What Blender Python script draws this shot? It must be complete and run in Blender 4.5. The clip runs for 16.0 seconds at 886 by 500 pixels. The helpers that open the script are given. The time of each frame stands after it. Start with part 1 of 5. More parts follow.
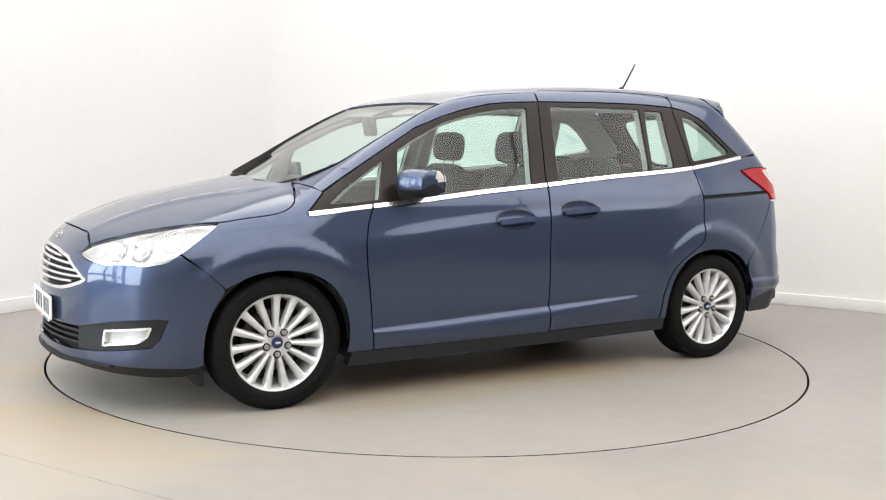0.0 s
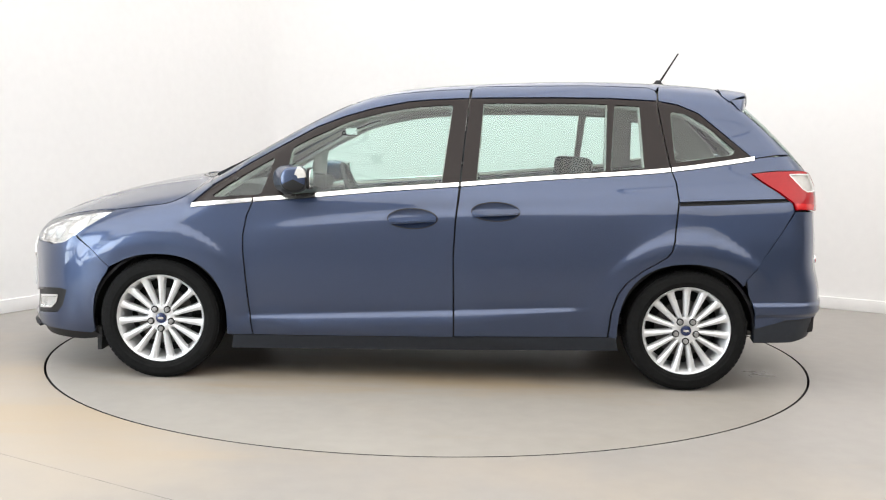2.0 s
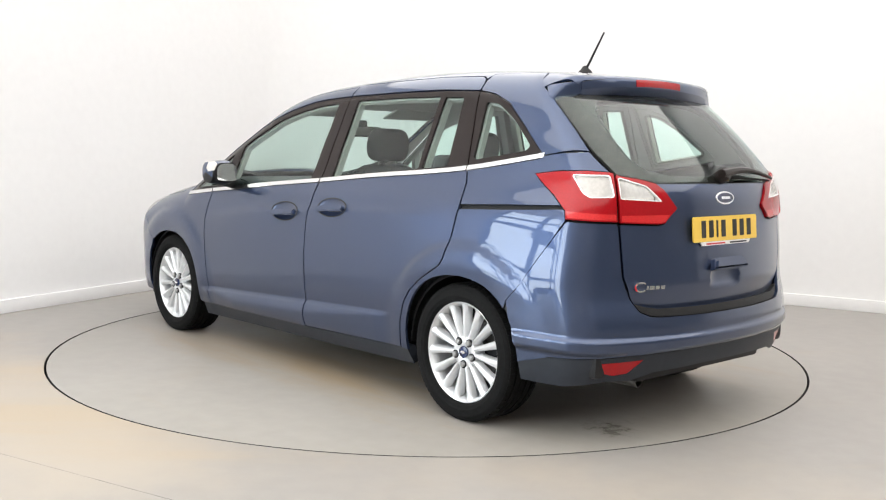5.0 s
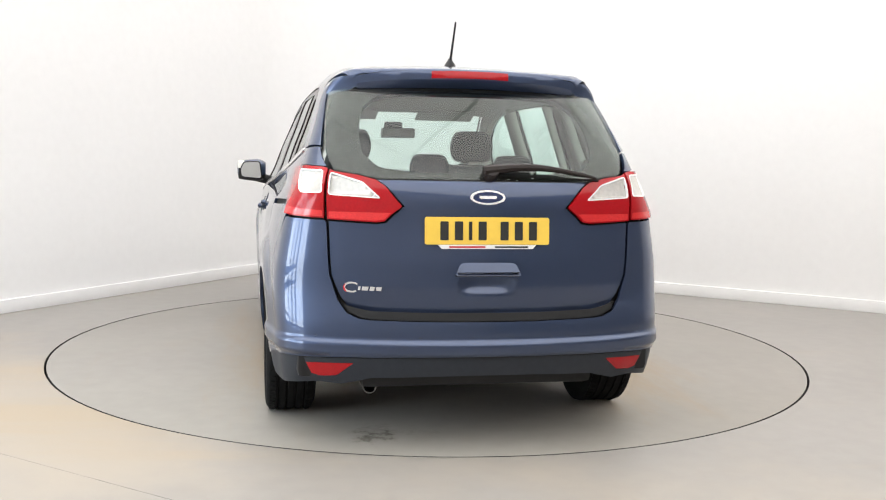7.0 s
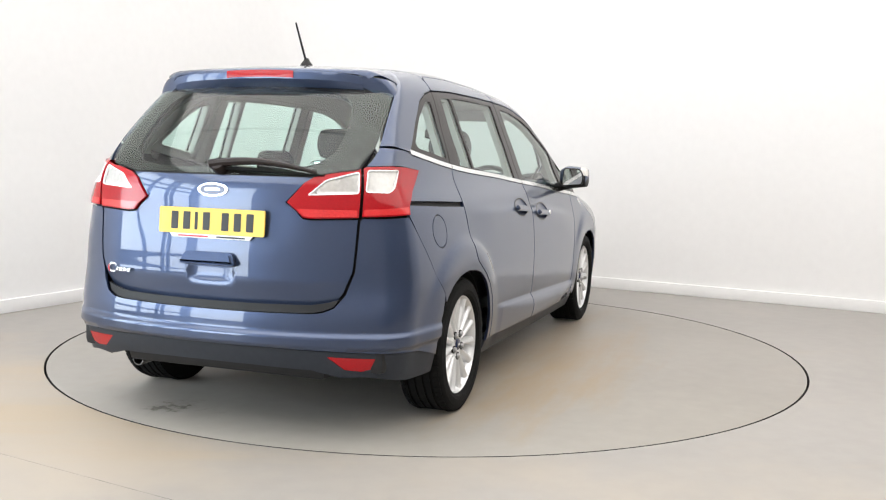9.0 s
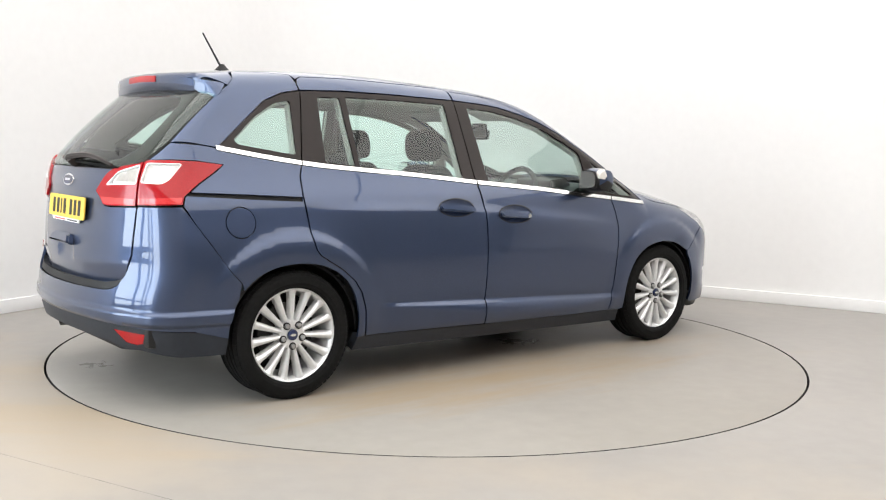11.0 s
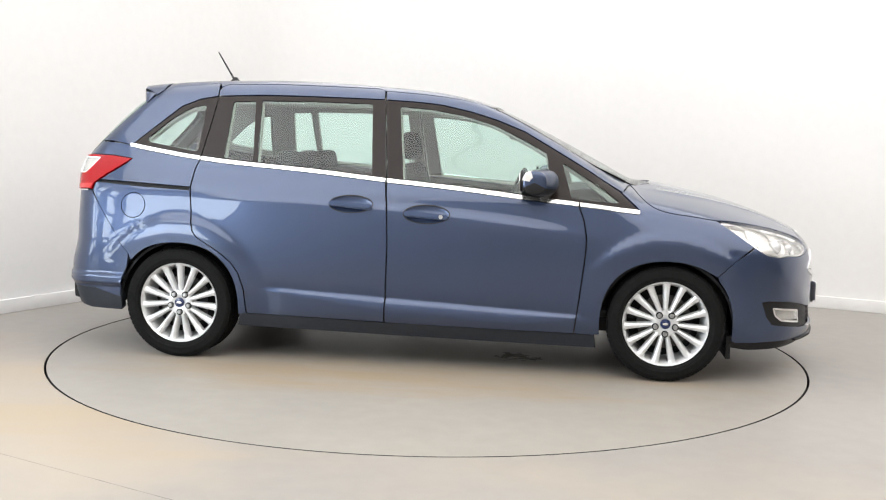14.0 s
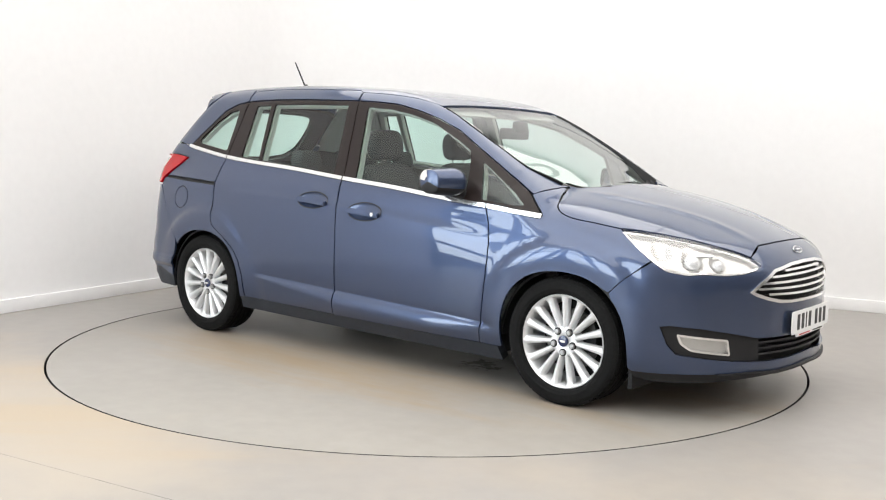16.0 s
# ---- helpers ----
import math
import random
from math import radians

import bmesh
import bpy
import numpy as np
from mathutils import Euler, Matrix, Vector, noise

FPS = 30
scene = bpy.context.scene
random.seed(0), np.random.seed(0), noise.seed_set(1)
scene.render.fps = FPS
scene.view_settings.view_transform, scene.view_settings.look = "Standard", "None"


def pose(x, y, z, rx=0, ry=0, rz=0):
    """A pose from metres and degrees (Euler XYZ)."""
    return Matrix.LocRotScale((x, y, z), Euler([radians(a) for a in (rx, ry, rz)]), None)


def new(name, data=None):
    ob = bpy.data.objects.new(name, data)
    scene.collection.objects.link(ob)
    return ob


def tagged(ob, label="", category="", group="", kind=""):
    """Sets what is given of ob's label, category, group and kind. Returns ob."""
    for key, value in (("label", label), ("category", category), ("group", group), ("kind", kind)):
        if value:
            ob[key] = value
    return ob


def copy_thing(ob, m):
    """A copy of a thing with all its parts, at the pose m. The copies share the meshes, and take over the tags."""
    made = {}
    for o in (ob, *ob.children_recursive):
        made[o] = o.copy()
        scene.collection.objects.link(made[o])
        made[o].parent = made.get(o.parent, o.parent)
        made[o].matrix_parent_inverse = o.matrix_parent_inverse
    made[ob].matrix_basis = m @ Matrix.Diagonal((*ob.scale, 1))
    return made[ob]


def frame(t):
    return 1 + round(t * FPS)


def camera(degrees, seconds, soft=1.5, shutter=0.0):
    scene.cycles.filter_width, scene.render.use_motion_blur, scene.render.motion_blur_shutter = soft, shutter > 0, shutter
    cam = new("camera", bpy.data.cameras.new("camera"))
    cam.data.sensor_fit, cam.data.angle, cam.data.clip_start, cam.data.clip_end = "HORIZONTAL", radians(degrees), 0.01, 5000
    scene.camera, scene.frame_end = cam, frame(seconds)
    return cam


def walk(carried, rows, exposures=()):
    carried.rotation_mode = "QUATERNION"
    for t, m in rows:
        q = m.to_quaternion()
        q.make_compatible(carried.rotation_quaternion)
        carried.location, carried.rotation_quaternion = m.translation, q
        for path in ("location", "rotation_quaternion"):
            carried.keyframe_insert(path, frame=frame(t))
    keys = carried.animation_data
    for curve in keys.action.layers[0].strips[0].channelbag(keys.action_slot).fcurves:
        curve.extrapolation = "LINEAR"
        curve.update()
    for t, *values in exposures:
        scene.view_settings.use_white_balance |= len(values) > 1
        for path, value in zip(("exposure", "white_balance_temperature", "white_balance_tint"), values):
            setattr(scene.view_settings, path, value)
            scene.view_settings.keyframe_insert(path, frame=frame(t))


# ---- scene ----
from mathutils.geometry import delaunay_2d_cdt

# ---- camera: it stands still before a turntable ----
cam = camera(48.36, 16.0, soft=1.15)
EYE = (0.0, -6.185, 1.258)
stand = pose(*EYE, 90 - 5.96, 0, -0.70) @ pose(0, 0, 0, 0, 0, 1.25)
walk(cam, [(0.0, stand), (16.0, stand)])

# ---- light: large unseen ceiling light panels, some added as fill, and the open goods door behind the camera ----
scene.view_settings.exposure = -0.1
world = bpy.data.worlds.new("world")
scene.world = world
world.use_nodes = True
sky = world.node_tree.nodes.new("ShaderNodeTexSky")
sky.sky_type, sky.sun_disc, sky.sun_elevation, sky.sun_rotation = "NISHITA", False, radians(40), radians(215)
world.node_tree.links.new(sky.outputs[0], world.node_tree.nodes["Background"].inputs[0])
world.node_tree.nodes["Background"].inputs[1].default_value = 0.1
PANEL_GLOW = 2.35
DOOR_GLOW = 9.5  # daylight in the goods doors, as radiance

# the room: its far corner, one wall running right (ROOM_X), one running towards the camera (ROOM_Y)
CORNER, ROOM_TURN = (-1.12, 4.33, 0.0), -29.3
ROOM = pose(*CORNER, 0, 0, ROOM_TURN)
ROOM_W, ROOM_L, ROOM_H = 13.3, 11.0, 4.3

# ---- materials ----
def material(name, colour, rough=.5, metal=0.0, coat=0.0, glow=None, spec=.5, grain=0.0, grain_size=40.0, bump=0.0, bump_size=200.0, shade=0.0, shade_size=1.5, trans=0.0, ior=1.5, alpha=1.0):
    """A node material with two scales of variation in colour and a fine relief."""
    m = bpy.data.materials.new(name)
    m.use_nodes = True
    nt = m.node_tree
    b = nt.nodes["Principled BSDF"]
    b.inputs["Base Color"].default_value = (*colour, 1)
    b.inputs["Roughness"].default_value, b.inputs["Metallic"].default_value = rough, metal
    b.inputs["Coat Weight"].default_value, b.inputs["Coat Roughness"].default_value = coat, .02
    b.inputs["Specular IOR Level"].default_value = spec
    b.inputs["Transmission Weight"].default_value, b.inputs["IOR"].default_value = trans, ior
    b.inputs["Alpha"].default_value = alpha
    if glow:
        b.inputs["Emission Color"].default_value, b.inputs["Emission Strength"].default_value = (*glow[:3], 1), glow[3]
    place = nt.nodes.new("ShaderNodeTexCoord")
    last = None
    for amount, size in ((grain, grain_size), (shade, shade_size)):
        if amount:
            n = nt.nodes.new("ShaderNodeTexNoise")
            n.inputs["Scale"].default_value, n.inputs["Detail"].default_value = size, 5
            nt.links.new(place.outputs["Object"], n.inputs["Vector"])
            r = nt.nodes.new("ShaderNodeMapRange")
            r.inputs["From Min"].default_value, r.inputs["From Max"].default_value = .3, .7
            r.inputs["To Min"].default_value, r.inputs["To Max"].default_value = 1 - amount, 1 + amount
            nt.links.new(n.outputs["Fac"], r.inputs["Value"])
            mix = nt.nodes.new("ShaderNodeVectorMath")
            mix.operation = "MULTIPLY"
            if last:
                nt.links.new(last, mix.inputs[0])
            else:
                mix.inputs[0].default_value = colour
            nt.links.new(r.outputs[0], mix.inputs[1])
            last = mix.outputs[0]
    if last:
        nt.links.new(last, b.inputs["Base Color"])
    if bump:
        n = nt.nodes.new("ShaderNodeTexNoise")
        n.inputs["Scale"].default_value, n.inputs["Detail"].default_value = bump_size, 3
        nt.links.new(place.outputs["Object"], n.inputs["Vector"])
        k = nt.nodes.new("ShaderNodeBump")
        k.inputs["Strength"].default_value, k.inputs["Distance"].default_value = bump, .002
        nt.links.new(n.outputs["Fac"], k.inputs["Height"])
        nt.links.new(k.outputs[0], b.inputs["Normal"])
    return m


PAINT = material("blue_metallic_paint", (.038, .058, .117), .34, .72, 1.0, grain=.3, grain_size=900, shade=.02)
BLACK = material("black_plastic", (.012, .012, .013), .5, spec=.3, grain=.1, bump=.15, bump_size=600)
GLOSS_BLACK = material("gloss_black_trim", (.020, .015, .014), .18, spec=.2, grain=.05)
RUBBER = material("tyre_rubber", (.008, .008, .008), .8, spec=.12, grain=.2, grain_size=60, bump=.3, bump_size=300)
ALLOY = material("silver_alloy", (.71, .715, .72), .34, .45, .5, grain=.03)
STEEL = material("brake_steel", (.12, .115, .11), .45, .8, grain=.25)
CHROME = material("chrome", (.90, .90, .90), .2, 1.0, grain=.02)
WALL = material("white_wall_paint", (.77, .765, .765), .75, grain=.012, grain_size=14, shade=.012, shade_size=.8, bump=.12, bump_size=90)
CEILING = material("white_ceiling", (.8, .8, .8), .9, grain=.01)
DIFFUSER = material("light_diffuser", (.9, .9, .9), .4, glow=(1, .968, .93, PANEL_GLOW))


def floor_paint(name, base, stain, spots, tan, streaks, oil):
    """Worn grey floor paint: cloudy tone, rusty beige stains and streaks, specks and wet oil marks at given places."""
    m = material(name, base, .38, spec=.14, grain=.035, grain_size=9, shade=.05, shade_size=.7, bump=.06, bump_size=45)
    nt = m.node_tree
    b = nt.nodes["Principled BSDF"]
    place = nt.nodes["Texture Coordinate"]
    grey = b.inputs["Base Color"].links[0].from_socket
    cloud = nt.nodes.new("ShaderNodeTexNoise")
    cloud.inputs["Scale"].default_value, cloud.inputs["Detail"].default_value, cloud.inputs["Roughness"].default_value = .9, 7, .62
    nt.links.new(place.outputs["Object"], cloud.inputs["Vector"])

    def patches(rows):
        """The sum of soft oval patches (x, y, reach along x and y, strength)."""
        last = None
        for x, y, rx, ry, k in rows:
            shift = nt.nodes.new("ShaderNodeMapping")
            shift.vector_type = "TEXTURE"
            shift.inputs["Location"].default_value, shift.inputs["Scale"].default_value = (x, y, 0), (rx, ry, 1)
            ball = nt.nodes.new("ShaderNodeTexGradient")
            ball.gradient_type = "SPHERICAL"
            nt.links.new(place.outputs["Object"], shift.inputs["Vector"])
            nt.links.new(shift.outputs[0], ball.inputs["Vector"])
            gain = nt.nodes.new("ShaderNodeMath")
            gain.operation = "MULTIPLY_ADD"
            nt.links.new(ball.outputs["Fac"], gain.inputs[0])
            gain.inputs[1].default_value = k
            if last:
                nt.links.new(last, gain.inputs[2])
            else:
                gain.inputs[2].default_value = 0
            last = gain.outputs[0]
        return last

    def blend(rows, noise, low, high, under, colour):
        """Lay a colour over another where patches and noise together pass a limit."""
        add = nt.nodes.new("ShaderNodeMath")
        add.operation = "MULTIPLY_ADD"
        nt.links.new(noise.outputs["Fac"], add.inputs[0])
        add.inputs[1].default_value = 1.5
        nt.links.new(patches(rows), add.inputs[2])
        limit = nt.nodes.new("ShaderNodeMapRange")
        limit.interpolation_type = "SMOOTHSTEP"
        limit.inputs["From Min"].default_value, limit.inputs["From Max"].default_value = low, high
        nt.links.new(add.outputs[0], limit.inputs["Value"])
        mix = nt.nodes.new("ShaderNodeMix")
        mix.data_type = "RGBA"
        nt.links.new(limit.outputs[0], mix.inputs["Factor"])
        nt.links.new(under, mix.inputs["A"])
        mix.inputs["B"].default_value = (*colour, 1)
        return mix.outputs["Result"], limit.outputs[0]

    # drawn-out streaks and fine specks besides the clouds
    stretch = nt.nodes.new("ShaderNodeMapping")
    stretch.inputs["Scale"].default_value = (.55, 2.6, 1)
    stretch.inputs["Rotation"].default_value = (0, 0, radians(-12))
    nt.links.new(place.outputs["Object"], stretch.inputs["Vector"])
    streak = nt.nodes.new("ShaderNodeTexNoise")
    streak.inputs["Scale"].default_value, streak.inputs["Detail"].default_value, streak.inputs["Roughness"].default_value = 1.1, 8, .68
    nt.links.new(stretch.outputs[0], streak.inputs["Vector"])
    fleck = nt.nodes.new("ShaderNodeTexNoise")
    fleck.inputs["Scale"].default_value, fleck.inputs["Detail"].default_value = 26, 6
    nt.links.new(place.outputs["Object"], fleck.inputs["Vector"])
    ragged = nt.nodes.new("ShaderNodeTexNoise")
    ragged.inputs["Scale"].default_value, ragged.inputs["Detail"].default_value, ragged.inputs["Roughness"].default_value = 5.5, 7, .7
    nt.links.new(place.outputs["Object"], ragged.inputs["Vector"])
    colour, _ = blend(spots, cloud, .80, 1.65, grey, stain)
    colour, _ = blend(streaks, streak, .85, 1.55, colour, tan)
    colour, _ = blend(((0, 0, 9, 9, .04),), fleck, 1.16, 1.32, colour, [.72 * k for k in base])
    colour, wet = blend(oil, ragged, 1.10, 1.65, colour, (.075, .064, .053))
    gloss = nt.nodes.new("ShaderNodeMapRange")
    gloss.inputs["To Min"].default_value, gloss.inputs["To Max"].default_value = .38, .08
    nt.links.new(wet, gloss.inputs["Value"])
    nt.links.new(gloss.outputs[0], b.inputs["Roughness"])
    nt.links.new(colour, b.inputs["Base Color"])
    return m


FLOOR = floor_paint("grey_floor_paint", (.292, .275, .256), (.362, .317, .262), ((-2.1, -1.5, 2.2, 1.7, .8), (-1.2, -2.5, 2.6, 1.0, .5), (1.2, -2.6, 2.2, .8, .3)),
                    (.37, .305, .225), ((-1.75, -1.75, 1.5, .5, .75), (-2.1, -.9, 1.0, .5, .7), (-1.15, -2.2, 1.2, .35, .4), (-2.7, -.2, .8, .5, .4)), ((-2.5, 1.5, .3, .3, .2),))
TABLE_TOP = floor_paint("grey_turntable_paint", (.280, .261, .236), (.33, .278, .215), ((0, 0, 2.2, 2.2, .25),),
                        (.295, .228, .155), ((0, .85, 2.2, .75, .75), (-.2, -.85, 2.3, .75, .75), (1.7, 0, .7, 1.2, .5)),
                        ((-1.90, .53, .42, .36, .6), (.60, -.21, .34, .26, .8), (-.8, .1, .8, .5, .35)))
# greys of the unseen closing walls, set by how dark the car's reflections should be
DARK_SURROUND = material("dark_reflection_wall", (.18, .175, .17), .8, grain=.03, shade=.03)
PALE_SURROUND = material("pale_reflection_wall", (.42, .415, .41), .8, grain=.03, shade=.03)
# near-black that puts the shade of gaps and recesses into the colour
GAP = material("dark_gap", (.006, .006, .006), .8)
SCUFF = material("joint_dirt", (.255, .238, .215), .8, grain=.3, grain_size=12)


def pane(name, tint, rough=0.0, ior=1.5):
    """Tinted glass: what is behind shows through, with the gloss of a pane over it."""
    m = bpy.data.materials.new(name)
    m.use_nodes = True
    nt = m.node_tree
    nt.nodes.remove(nt.nodes["Principled BSDF"])
    clear, gloss, mix, facing, power, scale = (nt.nodes.new("ShaderNode" + k) for k in ("BsdfTransparent", "BsdfGlossy", "MixShader", "LayerWeight", "Math", "Math"))
    clear.inputs["Color"].default_value = (*tint, 1)
    gloss.inputs["Roughness"].default_value = rough
    base = ((ior - 1) / (ior + 1)) ** 2 * 1.6
    facing.inputs["Blend"].default_value = .5
    power.operation, power.inputs[1].default_value = "POWER", 4.5
    scale.operation, scale.inputs[1].default_value, scale.inputs[2].default_value = "MULTIPLY_ADD", 1 - base, base
    nt.links.new(facing.outputs["Facing"], power.inputs[0])
    nt.links.new(power.outputs[0], scale.inputs[0])
    nt.links.new(scale.outputs[0], mix.inputs[0])
    nt.links.new(clear.outputs[0], mix.inputs[1])
    nt.links.new(gloss.outputs[0], mix.inputs[2])
    nt.links.new(mix.outputs[0], nt.nodes["Material Output"].inputs[0])
    return m


GLASS = pane("green_tinted_window_glass", (.77, .92, .875))
SCREEN = pane("windscreen_glass", (.87, .95, .92), ior=1.95)
LENS = pane("clear_lamp_lens", (.97, .97, .97))
RED_LENS = material("red_lamp_lens", (.34, .005, .009), .14, coat=.2, spec=.3, grain=.10, grain_size=140, bump=.08, bump_size=260)
RED_BAND = material("bright_red_reflector", (.58, .02, .022), .2, coat=.6, grain=.15, grain_size=220)
WHITE_LENS = material("white_lamp_lens", (.58, .56, .53), .12, coat=.5, grain=.08, grain_size=60)
BRIGHT = material("lamp_reflector", (.60, .59, .57), .24, .6, grain=.06, grain_size=25)
SILL = material("dark_sill_plastic", (.022, .026, .034), .45, spec=.3, grain=.08, bump=.1, bump_size=500)
YELLOW = material("yellow_plate", (.78, .52, .075), .4, grain=.02)
WHITE = material("white_plate", (.78, .78, .78), .4, grain=.02)
INK = material("black_ink", (.012, .012, .012), .5)
NAVY = material("navy_enamel", (.012, .022, .075), .15, coat=.5, grain=.03)
TRIM = material("light_grey_cabin_trim", (.46, .44, .41), .8, grain=.04, bump=.2, bump_size=350)
CLOTH = material("dark_grey_seat_cloth", (.045, .045, .048), .9, grain=.10, grain_size=90, bump=.12, bump_size=220)
DASH = material("charcoal_soft_plastic", (.035, .035, .037), .6, grain=.12, bump=.3, bump_size=450)
RED_PAINT = material("red_badge", (.5, .02, .03), .3, grain=.03)
MIRROR = material("mirror_glass", (.88, .9, .9), .02, 1.0, grain=.01)
PROJECTOR = material("projector_glass", (.62, .63, .64), .08, .3, .8, grain=.05)
NUT = material("wheel_nut_steel", (.42, .42, .42), .3, .8, grain=.1)
# ---- the car's body as one smooth form: x ahead, y to its left, z up, origin on the ground between the axles ----
def spline(xs, ys):
    """A natural cubic through a few knots, held straight past its ends."""
    xs, ys = np.array(xs, float), np.array(ys, float)
    n, h = len(xs), np.diff(xs)
    a, b = np.eye(n), np.zeros(n)
    for i in range(1, n - 1):
        a[i, i - 1:i + 2] = h[i - 1], 2 * (h[i - 1] + h[i]), h[i]
        b[i] = 6 * ((ys[i + 1] - ys[i]) / h[i] - (ys[i] - ys[i - 1]) / h[i - 1])
    m = np.linalg.solve(a, b)

    def at(x):
        x = np.asarray(x, float)
        q = np.clip(x, xs[0], xs[-1])
        i = np.clip(np.searchsorted(xs, q) - 1, 0, n - 2)
        d, u, v = h[i], xs[i + 1] - q, q - xs[i]
        y = (m[i] * u ** 3 + m[i + 1] * v ** 3) / (6 * d) + (ys[i] / d - m[i] * d / 6) * u + (ys[i + 1] / d - m[i + 1] * d / 6) * v
        s0 = (ys[1] - ys[0]) / h[0] - h[0] * m[1] / 6
        s1 = (ys[-1] - ys[-2]) / h[-1] + h[-1] * m[-2] / 6
        return y + np.where(x < xs[0], s0 * (x - xs[0]), 0) + np.where(x > xs[-1], s1 * (x - xs[-1]), 0)
    return at


def smax(a, b, k):
    return np.maximum(a, b) + np.maximum(k - np.abs(a - b), 0) ** 2 / (4 * k)


def ramp(x, a, b):
    u = np.clip((x - a) / (b - a), 0, 1)
    return u * u * (3 - 2 * u)


AXLE, HUB, TYRE = 1.394, 0.312, 0.320
half_width = spline([.15, .25, .35, .5, .65, .8, .9, 1.0, 1.07, 1.15, 1.25, 1.35, 1.45, 1.52, 1.6],
                    [.815, .85, .87, .882, .885, .873, .855, .83, .795, .762, .728, .69, .655, .625, .58])
plan_taper = spline([-2.35, -1.85, -1.4, -.7, .6, 1.4, 1.9, 2.35], [.89, .967, .995, 1, 1, .99, .955, .87])
bonnet_line = spline([1.0, 1.3, 1.54, 1.85, 2.0, 2.12, 2.22, 2.32], [1.117, 1.082, 1.037, .957, .903, .853, .797, .68])
bonnet_crown = spline([1.0, 1.6, 1.9, 2.05, 2.2], [.195, .2, .2, .2, .2])
roof_line = spline([-1.95, -1.73, -1.44, -1.09, -.75, -.3, -.07, .19, .386, .58, .71, .9, 1.125, 1.33, 1.6],
                   [1.575, 1.61, 1.637, 1.65, 1.648, 1.622, 1.602, 1.565, 1.51, 1.425, 1.36, 1.262, 1.14, 1.03, .88])
crown = spline([-1.9, -.5, .3, .8, 1.2, 1.6, 2.2], [.07, .07, .05, .10, .16, .16, .2])
nose_line = spline([.15, .25, .35, .5, .65, .75, .85], [2.27, 2.31, 2.31, 2.31, 2.31, 2.30, 2.26])
tail_line = spline([.2, .33, .45, .55, .65, .78, .95, 1.06, 1.15, 1.23, 1.38, 1.53, 1.6],
                   [-2.17, -2.235, -2.255, -2.25, -2.225, -2.215, -2.20, -2.19, -2.155, -2.09, -1.94, -1.77, -1.69])
shoulder_line = spline([-1.3, -.6, -.12, .23, .76], [.93, .912, .889, .865, .809])
REACH = [0.0]  # how far the tail is drawn out, for the roof spoiler


def form(p):
    """Below nought inside the body, above it outside."""
    x, y, z = p[..., 0], np.abs(p[..., 1]), p[..., 2]
    w = half_width(z) * plan_taper(x)
    for c, r in ((AXLE, .36), (-AXLE, .365)):
        d = np.hypot(x - c, z - .315)
        w = w + .013 * (1 - ramp(d, r + .03, r + .20)) * ramp(z, .15, .3)
        w = w + .010 * (1 - ramp(d, r + .115, r + .165)) * ramp(z - .315, .24, .40) * ramp(d, r - .02, r + .10)
    crease = .394 - .047 * x
    wedge = np.minimum(np.clip((x + .90) / .75, 0, 1), np.clip((1.0 - x) / .40, 0, 1))
    tall = .012 + .068 * wedge
    w = w + .36 * tall * np.minimum(wedge * 6, 1) * (1 - (1 - np.clip((crease - z) / tall, 0, 1)) ** 2) * ramp(z, .15, .30)
    w = w - .005 * np.minimum(wedge * 6, 1) * np.exp(-np.clip((z - crease) / .035, 0, 9)) * np.clip(1 - (crease - z) / .012, 0, 1)
    shoulder = z - shoulder_line(x)
    w = w + .011 * (np.exp(-(shoulder / .035) ** 2) * (shoulder > 0) + np.exp(-(shoulder / .11) ** 2) * (shoulder <= 0)) * ramp(x, -1.35, -.9) * (1 - ramp(x, .5, 1.05))
    side = y - w
    top = smax((z - np.maximum(bonnet_line(x), 0) + bonnet_crown(x) * y * y) / 1.05, -9 + 0 * z, .1)
    glass = (z - roof_line(x) + crown(x) * y * y) / np.where(x > .5, 1.13, 1.0)
    top = np.where(x > .6, np.minimum(top, glass), glass)
    front = x - nose_line(z) + .40 * y * y + .16 * y ** 4
    rear = tail_line(z) - x + .19 * y * y + .14 * y ** 4
    if REACH[0]:
        rear = -REACH[0] - x + .19 * y * y + .3 * y ** 4
    upper = smax(side, top, np.where(x > 1.0, .12, .09))
    return smax(smax(upper, front, .13), rear, .025 if REACH[0] else .10)


def slope(p, e=.004):
    n = np.stack([form(p + d) - form(p - d) for d in np.eye(3) * e], -1)
    return n / np.maximum(np.linalg.norm(n, axis=-1, keepdims=True), 1e-9)


def meet(eye, way, near, far, steps=60):
    """The first place where rays from eye along way enter the form."""
    s = np.linspace(near, far, steps)
    f = form(eye[:, None, :] + way[:, None, :] * s[None, :, None])
    i = np.argmax(f <= 0, axis=1)
    lo, hi = s[np.maximum(i - 1, 0)], s[i]
    for _ in range(26):
        mid = (lo + hi) / 2
        inside = form(eye + way * mid[:, None]) <= 0
        lo, hi = np.where(inside, lo, mid), np.where(inside, mid, hi)
    return eye + way * hi[:, None]


FRONT_AXIS, REAR_AXIS, SPINE = 1.2, -1.25, .95


